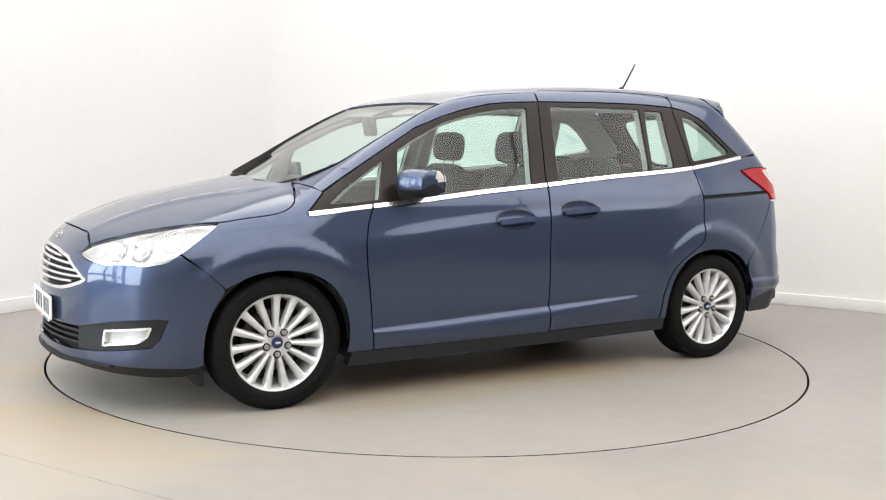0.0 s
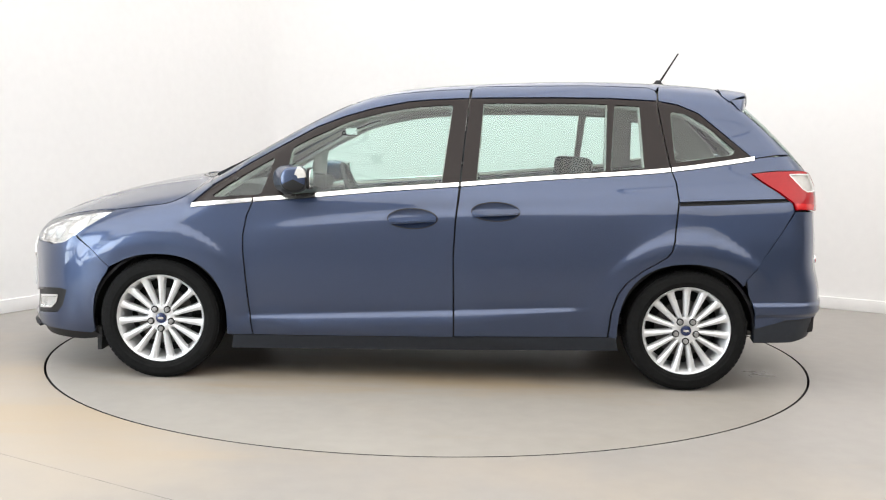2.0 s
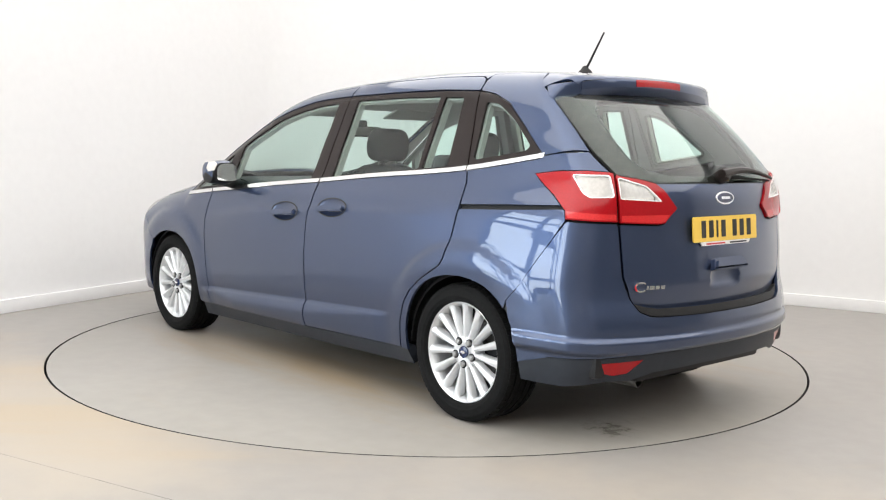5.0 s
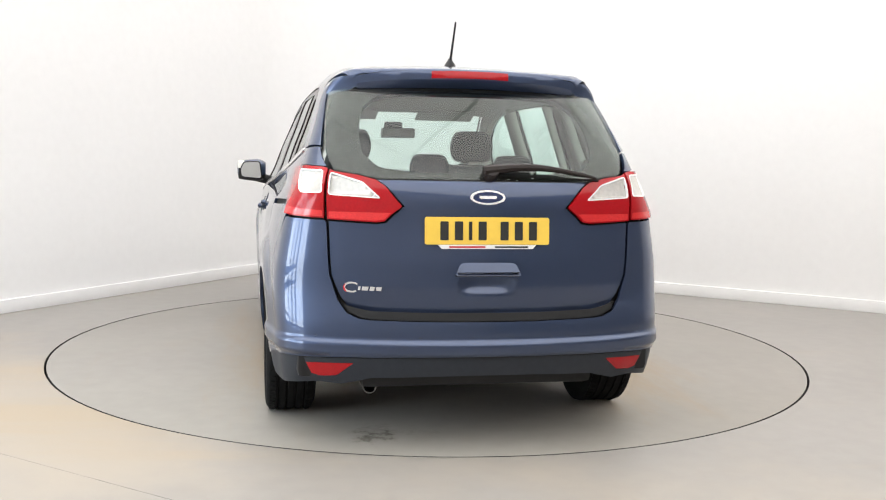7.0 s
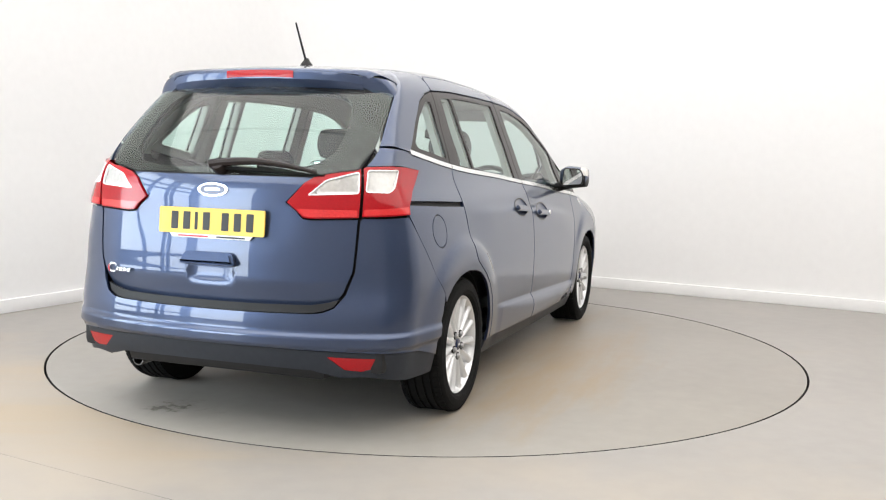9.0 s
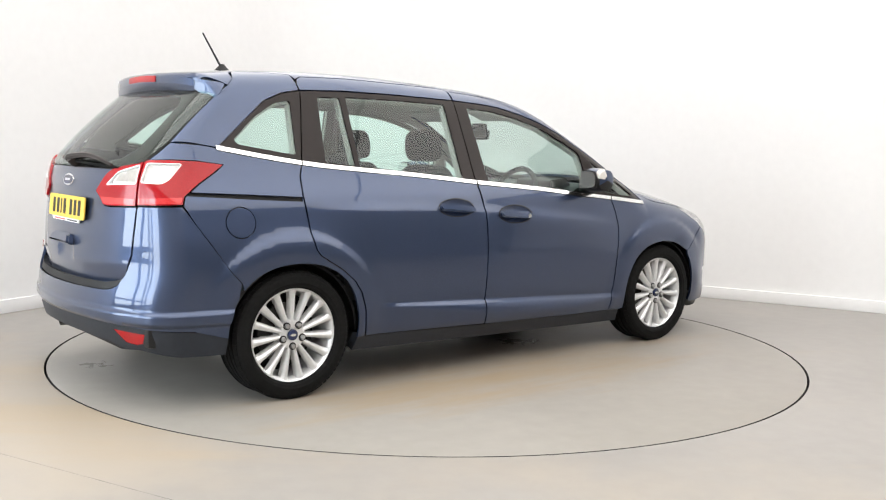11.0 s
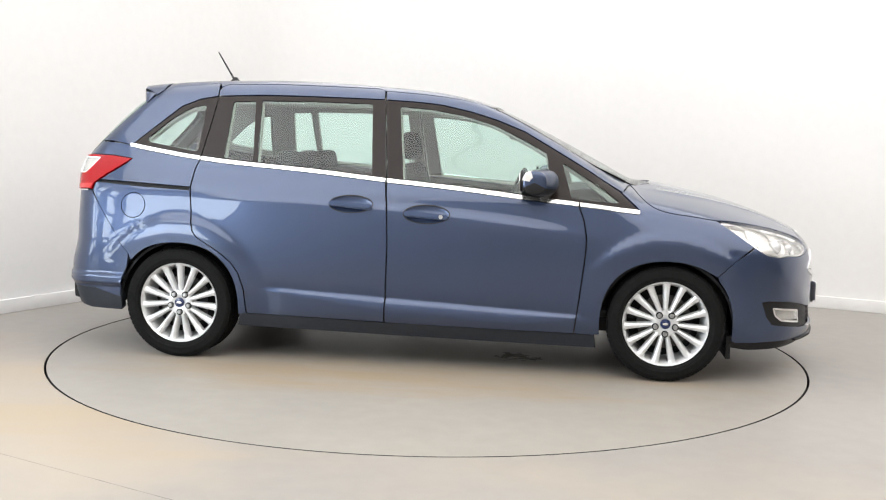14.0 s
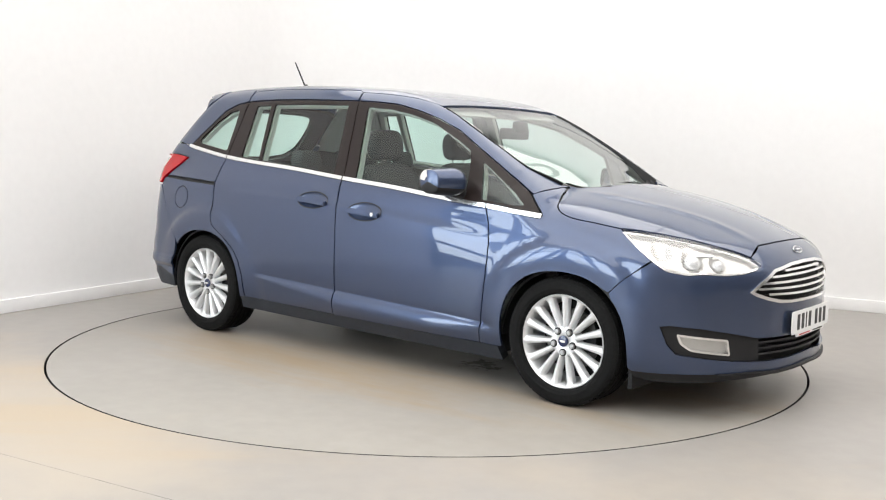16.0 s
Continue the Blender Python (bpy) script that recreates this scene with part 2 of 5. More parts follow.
def chart(kind, uv):
    """Lay plane coordinates onto the body: side (x, z), top (x, y), polar (x, angle), front and rear (angle, z)."""
    uv = np.asarray(uv, float)
    a, b, o = uv[:, 0], uv[:, 1], np.zeros(len(uv))
    if kind == "side":
        return meet(np.stack([a, o + 1.1, b], 1), np.stack([o, o - 1, o], 1), 0, 1.1)
    if kind == "top":
        return meet(np.stack([a, b, o + 1.9], 1), np.stack([o, o, o - 1], 1), 0, 1.7)
    if kind == "polar":
        way = np.stack([o, np.cos(b), np.sin(b)], 1)
        return meet(np.stack([a, o, o + SPINE], 1) + 1.3 * way, -way, 0, 1.28)
    axis = FRONT_AXIS if kind == "front" else REAR_AXIS
    way = np.stack([np.cos(a), np.sin(a), o], 1) * (1 if kind == "front" else np.array([-1, 1, 1]))
    return meet(np.stack([o + axis, o, b], 1) + 1.5 * way, -way, 0, 1.45)


def unchart(kind, p):
    x, y, z = np.asarray(p, float).T
    return np.stack({"side": (x, z), "top": (x, y), "polar": (x, np.arctan2(z - SPINE, y)),
                     "front": (np.arctan2(y, x - FRONT_AXIS), z), "rear": (np.arctan2(y, REAR_AXIS - x), z)}[kind], 1)

# ---- mesh helpers ----
def part(name, bm, mat, parent=None, label="", smooth=True, angle=40):
    """Link a bmesh as one mesh object under a thing or part."""
    bmesh.ops.recalc_face_normals(bm, faces=bm.faces) if smooth != "keep" else None
    me = bpy.data.meshes.new(name)
    bm.to_mesh(me)
    bm.free()
    for m in (mat if isinstance(mat, (list, tuple)) else [mat]):
        me.materials.append(m)
    if smooth:
        me.shade_smooth()
        me.set_sharp_from_angle(angle=radians(angle))
    ob = new(name, me)
    ob.parent = parent
    if label:
        ob["label"] = label
    return ob


def thing(name, label, category, m=None, group="", kind=""):
    ob = new(name)
    ob.matrix_basis = m or Matrix()
    return tagged(ob, label, category, group, kind)


def add_box(bm, lo, hi, bevel=0.0, m=None, seg=2):
    v = bmesh.ops.create_cube(bm, size=1)["verts"]
    s = [b - a for a, b in zip(lo, hi)]
    c = [(a + b) / 2 for a, b in zip(lo, hi)]
    bmesh.ops.transform(bm, matrix=Matrix.Translation(c) @ Matrix.Diagonal((*s, 1)), verts=v)
    if bevel:
        e = list({e for q in v for e in q.link_edges})
        out = bmesh.ops.bevel(bm, geom=e, offset=bevel, segments=seg, affect="EDGES", profile=.6)
        v = list({q for f in out["faces"] for q in f.verts} | {q for q in v if q.is_valid})
    if m:
        bmesh.ops.transform(bm, matrix=m, verts=v)
    return v


def add_lathe(bm, profile, steps=48, axis="y", m=None):
    """Turn a closed or open profile of (radius, along) about an axis."""
    rings = []
    for i in range(steps):
        a = 2 * math.pi * i / steps
        ring = []
        for r, h in profile:
            c, s = r * math.cos(a), r * math.sin(a)
            p = {"y": (c, h, s), "z": (c, s, h), "x": (h, c, s)}[axis]
            ring.append(bm.verts.new(p))
        rings.append(ring)
    for i in range(steps):
        a, b = rings[i], rings[(i + 1) % steps]
        for j in range(len(profile) - 1):
            bm.faces.new((a[j], b[j], b[j + 1], a[j + 1]))
    v = [q for r in rings for q in r]
    bmesh.ops.remove_doubles(bm, verts=v, dist=1e-6)
    v = [q for q in v if q.is_valid]
    if m:
        bmesh.ops.transform(bm, matrix=m, verts=v)
    return v


def add_tube(bm, path, radius, sides=8, taper=1.0):
    """A round bar along a path of points."""
    pts = [Vector(p) for p in path]
    rings = []
    for i, p in enumerate(pts):
        d = (pts[min(i + 1, len(pts) - 1)] - pts[max(i - 1, 0)]).normalized()
        u = d.cross(Vector((0, 0, 1)) if abs(d.z) < .9 else Vector((1, 0, 0))).normalized()
        w = d.cross(u)
        r = radius * (1 + (taper - 1) * i / (len(pts) - 1))
        rings.append([bm.verts.new(p + r * (u * math.cos(2 * math.pi * k / sides) + w * math.sin(2 * math.pi * k / sides))) for k in range(sides)])
    for a, b in zip(rings, rings[1:]):
        for k in range(sides):
            bm.faces.new((a[k], a[(k + 1) % sides], b[(k + 1) % sides], b[k]))
    bm.faces.new(rings[0][::-1])
    bm.faces.new(rings[-1])


def add_prism(bm, outline, lo, hi, axis="y", bevel=0.0):
    """A plate: a plane outline drawn out along an axis."""
    def put(a, b, h):
        return {"y": (a, h, b), "x": (h, a, b), "z": (a, b, h)}[axis]
    low = [bm.verts.new(put(a, b, lo)) for a, b in outline]
    high = [bm.verts.new(put(a, b, hi)) for a, b in outline]
    n = len(outline)
    f = [bm.faces.new(low[::-1]), bm.faces.new(high)]
    f += [bm.faces.new((low[i], low[(i + 1) % n], high[(i + 1) % n], high[i])) for i in range(n)]
    bmesh.ops.recalc_face_normals(bm, faces=f)
    if bevel:
        e = list(f[0].edges) + list(f[1].edges)
        bmesh.ops.bevel(bm, geom=e, offset=bevel, segments=2, affect="EDGES")


def add_pillow(bm, outline, depth, edge, axis="x"):
    """A soft cushion: an outline drawn out both ways with rolled edges."""
    rings = []
    for k in range(9):
        t = math.pi * k / 8
        ring = shrink(outline, edge * (1 - math.sin(t) ** .8))
        h = -depth * math.cos(t)
        rings.append([bm.verts.new({"x": (h, a, b), "y": (a, h, b), "z": (a, b, h)}[axis]) for a, b in ring])
    n = len(outline)
    for a, b in zip(rings, rings[1:]):
        for i in range(n):
            bm.faces.new((a[i], a[(i + 1) % n], b[(i + 1) % n], b[i]))
    bm.faces.new(rings[0][::-1])
    bm.faces.new(rings[-1])


def rounded(points, r, seg=5):
    """Round the corners of an outline."""
    out, n = [], len(points)
    for i in range(n):
        p, a, b = Vector(points[i]), Vector(points[i - 1]), Vector(points[(i + 1) % n])
        u, v = a - p, b - p
        d = min(r, u.length * .45, v.length * .45)
        s, e = p + u.normalized() * d, p + v.normalized() * d
        for k in range(seg + 1):
            t = k / seg
            q = s * (1 - t) ** 2 + p * 2 * t * (1 - t) + e * t * t
            out.append((q.x, q.y))
    return out


def inside(poly, q):
    """Which of the points q lie in the outline."""
    a, b = np.asarray(poly, float), np.roll(np.asarray(poly, float), -1, 0)
    x, y = q[:, :1], q[:, 1:]
    with np.errstate(divide="ignore", invalid="ignore"):
        hit = ((a[:, 1] > y) != (b[:, 1] > y)) & (x < (b[:, 0] - a[:, 0]) * (y - a[:, 1]) / (b[:, 1] - a[:, 1]) + a[:, 0])
    return hit.sum(1) % 2 == 1


def away(poly, q):
    """How far the points q are from the outline's edge."""
    a, b = np.asarray(poly, float), np.roll(np.asarray(poly, float), -1, 0)
    ab = b - a
    s = np.clip(((q[:, None] - a) * ab).sum(2) / np.maximum((ab * ab).sum(1), 1e-12), 0, 1)
    return np.linalg.norm(q[:, None] - a - s[..., None] * ab, axis=2).min(1)


def densify(poly, step):
    out = []
    for a, b in zip(poly, poly[1:] + poly[:1]):
        n = max(1, int(math.ceil(math.dist(a, b) / step)))
        out += [(a[0] + (b[0] - a[0]) * i / n, a[1] + (b[1] - a[1]) * i / n) for i in range(n)]
    return out


def shrink(poly, d):
    """Draw an outline in by d."""
    a = np.asarray(poly, float)
    area = (a[:, 0] * np.roll(a[:, 1], -1) - np.roll(a[:, 0], -1) * a[:, 1]).sum()
    sign = 1 if area > 0 else -1
    u = a - np.roll(a, 1, 0)
    v = np.roll(a, -1, 0) - a
    u, v = (k / np.maximum(np.linalg.norm(k, axis=1, keepdims=True), 1e-9) for k in (u, v))
    nu, nv = (np.stack([-k[:, 1], k[:, 0]], 1) * sign for k in (u, v))
    m = nu + nv
    m /= np.maximum((m * nu).sum(1, keepdims=True), .5)
    return [tuple(q) for q in a + m * d]


def flat_mesh(outline, step, holes=(), level=None):
    edge = densify(list(outline), step)
    rings = [edge] + [densify(list(h), step) for h in holes]
    pts, edges = [], []
    for r in rings:
        s = len(pts)
        pts += r
        edges += [(s + i, s + (i + 1) % len(r)) for i in range(len(r))]
    a = np.asarray(edge)
    lo, hi = a.min(0), a.max(0)
    start = lo[1] + step / 2 if level is None else level - int((level - lo[1]) / step) * step
    gx, gy = np.meshgrid(np.arange(lo[0] + step / 2, hi[0], step), np.arange(start, hi[1], step))
    gx = gx + (np.arange(gx.shape[0]) % 2)[:, None] * step / 2
    q = np.stack([gx.ravel(), gy.ravel()], 1)
    if len(q):
        q = q[inside(edge, q)]
    for r in rings:
        if len(q):
            q = q[away(r, q) > step * .4]
    for r in rings[1:]:
        if len(q):
            q = q[~inside(r, q)]
    pts = [Vector(p) for p in pts] + [Vector(p) for p in q]
    v, _, f, *_ = delaunay_2d_cdt(pts, edges, [], 1, 1e-6)
    v = np.array([tuple(k) for k in v])
    f = np.array([t for t in f if len(t) == 3])
    c = v[f].mean(1)
    keep = inside(edge, c)
    for r in rings[1:]:
        keep &= ~inside(r, c)
    return v, f[keep]


def skin(name, kind, outline, mat, parent, step=.028, lift=0.0, rim=.014, holes=(), label="", flip=False, warp=None, lean=None):
    """One panel of the body: an outline in a chart, laid on the form, with its edge turned in. flip: on the car's other side."""
    if lean:
        # rows of the mesh run along a sloping crease: lean = (fall per metre, height)
        uv, f = flat_mesh([(a, b + lean[0] * a) for a, b in outline], step, [[(a, b + lean[0] * a) for a, b in h] for h in holes], lean[1])
        uv[:, 1] -= lean[0] * uv[:, 0]
    else:
        uv, f = flat_mesh(outline, step, holes)
    p = chart(kind, uv)
    n = slope(p)
    if warp:
        p = p + n * warp(uv, p)[:, None]
        e = .003
        du, dv = (chart(kind, uv + np.array(d)) for d in ((e, 0), (0, e)))
        du = du + slope(du) * warp(uv + np.array((e, 0)), du)[:, None] - p
        dv = dv + slope(dv) * warp(uv + np.array((0, e)), dv)[:, None] - p
        k = np.cross(du, dv)
        k /= np.maximum(np.linalg.norm(k, axis=1, keepdims=True), 1e-12)
        n = k * np.sign((k * n).sum(1, keepdims=True))
    p = p + n * lift
    if flip:
        p, n = p * (1, -1, 1), n * (1, -1, 1)
    g = np.cross(p[f[:, 1]] - p[f[:, 0]], p[f[:, 2]] - p[f[:, 0]])
    turn = (g * n[f[:, 0]]).sum(1) < 0
    f[turn] = f[turn][:, ::-1]
    count = {}
    for t in f:
        for a, b in ((t[0], t[1]), (t[1], t[2]), (t[2], t[0])):
            count[(a, b)] = 1
    border = [(a, b) for a, b in count if (b, a) not in count]
    verts, faces, norms = [tuple(q) for q in p], [tuple(int(i) for i in t) for t in f], [tuple(q) for q in n]
    if rim:
        # rim: each border vertex again at the lip and once more turned in
        ids, base = {}, len(verts)
        for a, b in border:
            for i in (a, b):
                if i not in ids:
                    ids[i] = base + 2 * len(ids)
        dirs = {i: np.zeros(3) for i in ids}
        for a, b in border:
            out = np.cross(p[b] - p[a], n[a])
            out /= max(np.linalg.norm(out), 1e-9)
            dirs[a] += out
            dirs[b] += out
        for i in ids:
            o = dirs[i] / max(np.linalg.norm(dirs[i]), 1e-9)
            for q in (p[i], p[i] - n[i] * rim):
                verts.append(tuple(q))
                norms.append(tuple(o))
        for a, b in border:
            faces.append((ids[a], ids[a] + 1, ids[b] + 1, ids[b]))
    me = bpy.data.meshes.new(name)
    me.from_pydata(verts, [], faces)
    me.materials.append(mat)
    me.shade_smooth()
    me.normals_split_custom_set_from_vertices(norms)
    ob = new(name, me)
    ob.parent = parent
    if label:
        ob["label"] = label
    return ob


def both(name, kind, outline, mat, parent, **k):
    """The same panel on both sides of the car."""
    return [skin(name, kind, outline, mat, parent, flip=s, **k) for s in (False, True)]

# ---- room ----
def wall_box(name, lo, hi, mat, label, category="wall"):
    bm = bmesh.new()
    add_box(bm, lo, hi)
    ob = part(name, bm, mat, smooth=False)
    ob.matrix_basis = ROOM
    return tagged(ob, label, category, kind="structure")


COVE = 1.1
wall_box("wall_north", (COVE, .0, 0), (ROOM_W, .2, ROOM_H), WALL, "white painted plain masonry wall of the studio")
# two goods doors stand open to daylight in the far corner behind the camera
WEST_DOOR, SOUTH_DOOR, DOOR_TOP = (-10.85, -7.0), (.15, 2.05), 3.2
bm = bmesh.new()
add_box(bm, (-.2, -ROOM_L, 0), (0, WEST_DOOR[0], ROOM_H))
add_box(bm, (-.2, WEST_DOOR[1], 0), (0, -COVE, ROOM_H))
add_box(bm, (-.2, WEST_DOOR[0], DOOR_TOP), (0, WEST_DOOR[1], ROOM_H))
ob = part("wall_west", bm, WALL, smooth=False)
ob.matrix_basis = ROOM
tagged(ob, "white painted studio wall with an open goods door", "wall", kind="structure")
cove = [(COVE - COVE * math.cos(t), -COVE + COVE * math.sin(t)) for t in np.linspace(0, math.pi / 2, 33)]
bm = bmesh.new()
add_prism(bm, cove + [(COVE, .2), (-.2, .2), (-.2, -COVE)], 0, ROOM_H, "z")
ob = part("wall_corner", bm, WALL, angle=30)
ob.matrix_basis = ROOM
tagged(ob, "white painted curved corner between two studio walls", "wall", kind="structure")
# added wall out of view; its dark tone keeps the car's flank reflections dark
wall_box("wall_east", (ROOM_W + .002, -ROOM_L, 0), (ROOM_W + .2, .2, ROOM_H), DARK_SURROUND, "plain unseen closing wall, darkened for the car's reflections")
# unseen wall behind the camera, its pale tone chosen to lighten the tailgate's reflections
bm = bmesh.new()
add_box(bm, (-.2, -ROOM_L - .2, 0), (SOUTH_DOOR[0], -ROOM_L - .002, ROOM_H))
add_box(bm, (SOUTH_DOOR[1], -ROOM_L - .2, 0), (ROOM_W + .2, -ROOM_L - .002, ROOM_H))
add_box(bm, (SOUTH_DOOR[0], -ROOM_L - .2, DOOR_TOP), (SOUTH_DOOR[1], -ROOM_L - .002, ROOM_H))
ob = part("wall_south", bm, PALE_SURROUND, smooth=False)
ob.matrix_basis = ROOM
tagged(ob, "unseen closing wall with an open goods door, pale grey for the car's reflections", "wall", kind="structure")
wall_box("ceiling", (-.2, -ROOM_L - .2, ROOM_H + .002), (ROOM_W + .2, .2, ROOM_H + .2), CEILING, "flat white ceiling with light panels", "ceiling")
for width, m in ((WEST_DOOR[1] - WEST_DOOR[0], pose(-.12, sum(WEST_DOOR) / 2, DOOR_TOP / 2 + .1, 90, 0, -90)), (SOUTH_DOOR[1] - SOUTH_DOOR[0], pose(sum(SOUTH_DOOR) / 2, -ROOM_L - .12, DOOR_TOP / 2 + .1, 90, 0, 0))):
    lamp = bpy.data.lights.new("door_daylight", "AREA")
    lamp.shape, lamp.size, lamp.size_y, lamp.color = "RECTANGLE", width, DOOR_TOP - .2, (.82, .92, 1)
    lamp.energy = DOOR_GLOW * math.pi * width * (DOOR_TOP - .2)
    ob = new("door_daylight", lamp)
    ob.matrix_basis = ROOM @ m


FRAME_STEEL = material("dark_door_steel", (.05, .05, .055), .5, .2, grain=.1)
bm = bmesh.new()
for y in (-10.78, -9.55, -9.25, -8.3, -7.06):
    add_box(bm, (-.06, y - .07, 0), (.02, y + .07, DOOR_TOP), .01)
for z in (.55, 2.05, 2.5):
    add_box(bm, (-.05, WEST_DOOR[0], z - .06), (.01, WEST_DOOR[1], z + .06), .01)
ob = part("door_1", bm, FRAME_STEEL)
ob.matrix_basis = ROOM
tagged(ob, "dark steel posts and rails of the tall goods door", "door frame", kind="structure")


def skirting(lo, hi):
    bm = bmesh.new()
    add_box(bm, lo, hi, .008)
    ob = part("baseboard", bm, WALL)
    ob.matrix_basis = ROOM
    return tagged(ob, "low white painted skirting along the wall", "skirting", kind="structure")


skirting((COVE + .002, -.028, 0), (ROOM_W - .01, -.002, .10))
skirting((.002, WEST_DOOR[1], 0), (.028, -COVE - .002, .10))
bm = bmesh.new()
inner_line = [(COVE - (COVE - .028) * math.cos(t), -COVE + (COVE - .028) * math.sin(t)) for t in np.linspace(math.pi / 2, 0, 33)]
add_prism(bm, cove + inner_line, 0, .10, "z")
ob = part("baseboard", bm, WALL, angle=30)
ob.matrix_basis = ROOM
tagged(ob, "low white painted skirting round the curved corner", "skirting", kind="structure")


def ceiling_light():
    top = thing("ceiling_light", "large rectangular white ceiling light panel, unseen, switched on", "ceiling light", group="ceiling light panels")
    bm = bmesh.new()
    for lo, hi in (((-2.08, -1.3, -.07), (2.08, -1.285, 0)), ((-2.08, 1.285, -.07), (2.08, 1.3, 0)), ((-2.08, -1.285, -.07), (-2.065, 1.285, 0)), ((2.065, -1.285, -.07), (2.08, 1.285, 0))):
        add_box(bm, lo, hi)
    part("frame", bm, CEILING, top, smooth=False)
    bm = bmesh.new()
    add_box(bm, (-2.065, -1.285, -.065), (2.065, 1.285, -.03))
    part("diffuser", bm, DIFFUSER, top, smooth=False)
    return top


first = ceiling_light()
# third column and last two rows are added fill, brightening tailgate and glass reflections
spots = [(a, b) for a in (2.25, 6.42, 10.59) for b in (-1.5, -4.11, -6.72, -9.33)]
for i, (a, b) in enumerate(spots):
    m = ROOM @ pose(a, b, ROOM_H)
    if i:
        copy_thing(first, m)
    else:
        first.matrix_basis = m

# floor with a round cut for the turntable
TABLE = 2.262
bm = bmesh.new()
n = 160
ring = [(TABLE + .013) * Vector((math.cos(2 * math.pi * i / n), math.sin(2 * math.pi * i / n), 0)) for i in range(n)]
inv = ROOM.inverted()
a = [bm.verts.new(q) for q in ring]
lip = [bm.verts.new(q - Vector((0, 0, .12))) for q in ring]
far = []
for q in ring:
    d = ROOM.to_3x3().inverted() @ q.normalized()
    o = inv @ Vector((0, 0, 0))
    s = min([(l - o[k]) / d[k] for k, l in ((0, ROOM_W + .1), (0, -.1), (1, .1), (1, -ROOM_L - .1)) if abs(d[k]) > 1e-6 and (l - o[k]) / d[k] > 0])
    far.append(bm.verts.new(ROOM @ (o + d * s)))
for i in range(n):
    j = (i + 1) % n
    bm.faces.new((a[i], far[i], far[j], a[j]))
    bm.faces.new((lip[i], a[i], a[j], lip[j])).material_index = 1
floor = tagged(part("floor", bm, [FLOOR, GAP]), "grey painted concrete studio floor with beige stains", "floor", kind="structure")
bm = bmesh.new()
add_lathe(bm, [(TABLE + .1, -.12), (TABLE - .1, -.12)], 120, "z")
tagged(part("floor_groove", bm, GAP), "dark shadow gap round the turntable", "gap", kind="structure")
bm = bmesh.new()
add_box(bm, (-1.6, -.0015, -.004), (1.0, .0015, .0008), 0, pose(-1.325, -2.553, 0, 0, 0, -30.7))
tagged(part("floor_joint", bm, SCUFF, smooth=False), "thin dark joint line in the painted floor", "joint", kind="structure")
turntable = thing("turntable", "round flush turntable painted like the grey floor", "turntable")
bm = bmesh.new()
add_lathe(bm, [(TABLE, -.001), (TABLE - .002, 0), (0, 0)], 160, "z")
part("turntable_plate", bm, TABLE_TOP, turntable)
# the plate's side is coloured near-black, so the groove reads as shaded
bm = bmesh.new()
add_lathe(bm, [(TABLE - .03, -.118), (TABLE - .002, -.118), (TABLE, -.001)], 160, "z")
part("turntable_rim", bm, GAP, turntable, "turntable side coloured near-black as groove shade")


# ---- the car ----
car = thing("car", "dark blue metallic people carrier parked on the turntable", "car")


def lay(kind, pts, to):
    """Outline points of one chart in the terms of another."""
    return [tuple(q) for q in unchart(to, chart(kind, pts))]


def halves(pts, kind):
    """Complete half an outline over the car's middle line."""
    if kind == "top":
        other = [(a, -b) for a, b in reversed(pts)]
    elif kind == "polar":
        other = [(a, math.pi - b) for a, b in reversed(pts)]
    else:
        other = [(-a, b) for a, b in reversed(pts)]
    return list(pts) + [q for q in other if min(math.dist(q, p) for p in pts) > 1e-4]


def ellipse(cx, cz, a, b, n=36, tilt=0.0):
    c, s = math.cos(tilt), math.sin(tilt)
    return [(cx + a * math.cos(2 * math.pi * i / n) * c - b * math.sin(2 * math.pi * i / n) * s,
             cz + a * math.cos(2 * math.pi * i / n) * s + b * math.sin(2 * math.pi * i / n) * c) for i in range(n)]


def arc(cx, cz, r, a, b, n=22, square=.05):
    """Part of a wheel arch: a circle a little squared at its shoulders."""
    out = []
    for i in range(n + 1):
        t = radians(a + (b - a) * i / n)
        q = r * (1 + square * math.sin(2 * t) ** 2)
        out.append((cx + q * math.cos(t), cz + q * math.sin(t)))
    return out


belt = spline([-1.725, -1.295, -.621, -.175, .291, .585, .903, 1.223], [1.229, 1.163, 1.105, 1.062, 1.022, .991, .961, .926])


def belt_run(a, b, d, n=14):
    return [(x, float(belt(x)) + d) for x in np.linspace(a, b, n)]


ARCH_F, ARCH_R = (1.392, .31, .358), (-1.388, .315, .362)
HALF_GAP = .0013
door_front_edge = [(.930, .877), (.947, .777), (.945, .691), (.933, .574), (.916, .427), (.895, .247)]
middle_gap = [(-.160, .877), (-.153, .70), (-.164, .262)]
slide_edge = [(-1.317, 1.10), (-1.327, 1.0), (-1.318, .921), (-1.304, .801), (-1.288, .741), (-1.264, .711), (-1.213, .68), (-1.136, .634), (-1.061, .573), (-1.017, .511), (-.987, .418), (-.974, .278)]

# front doors with their handle bowls
HANDLE_F, HANDLE_R = (.062, .882, .132, .053), (-.372, .927, .128, .050)


def bowl_depth(c):
    def depth(uv, p):
        r = ((uv[:, 0] - c[0]) / c[2]) ** 2 + ((uv[:, 1] - c[1]) / c[3]) ** 2
        return -.0160 * np.clip(1 - r, 0, 1) ** .55
    return depth


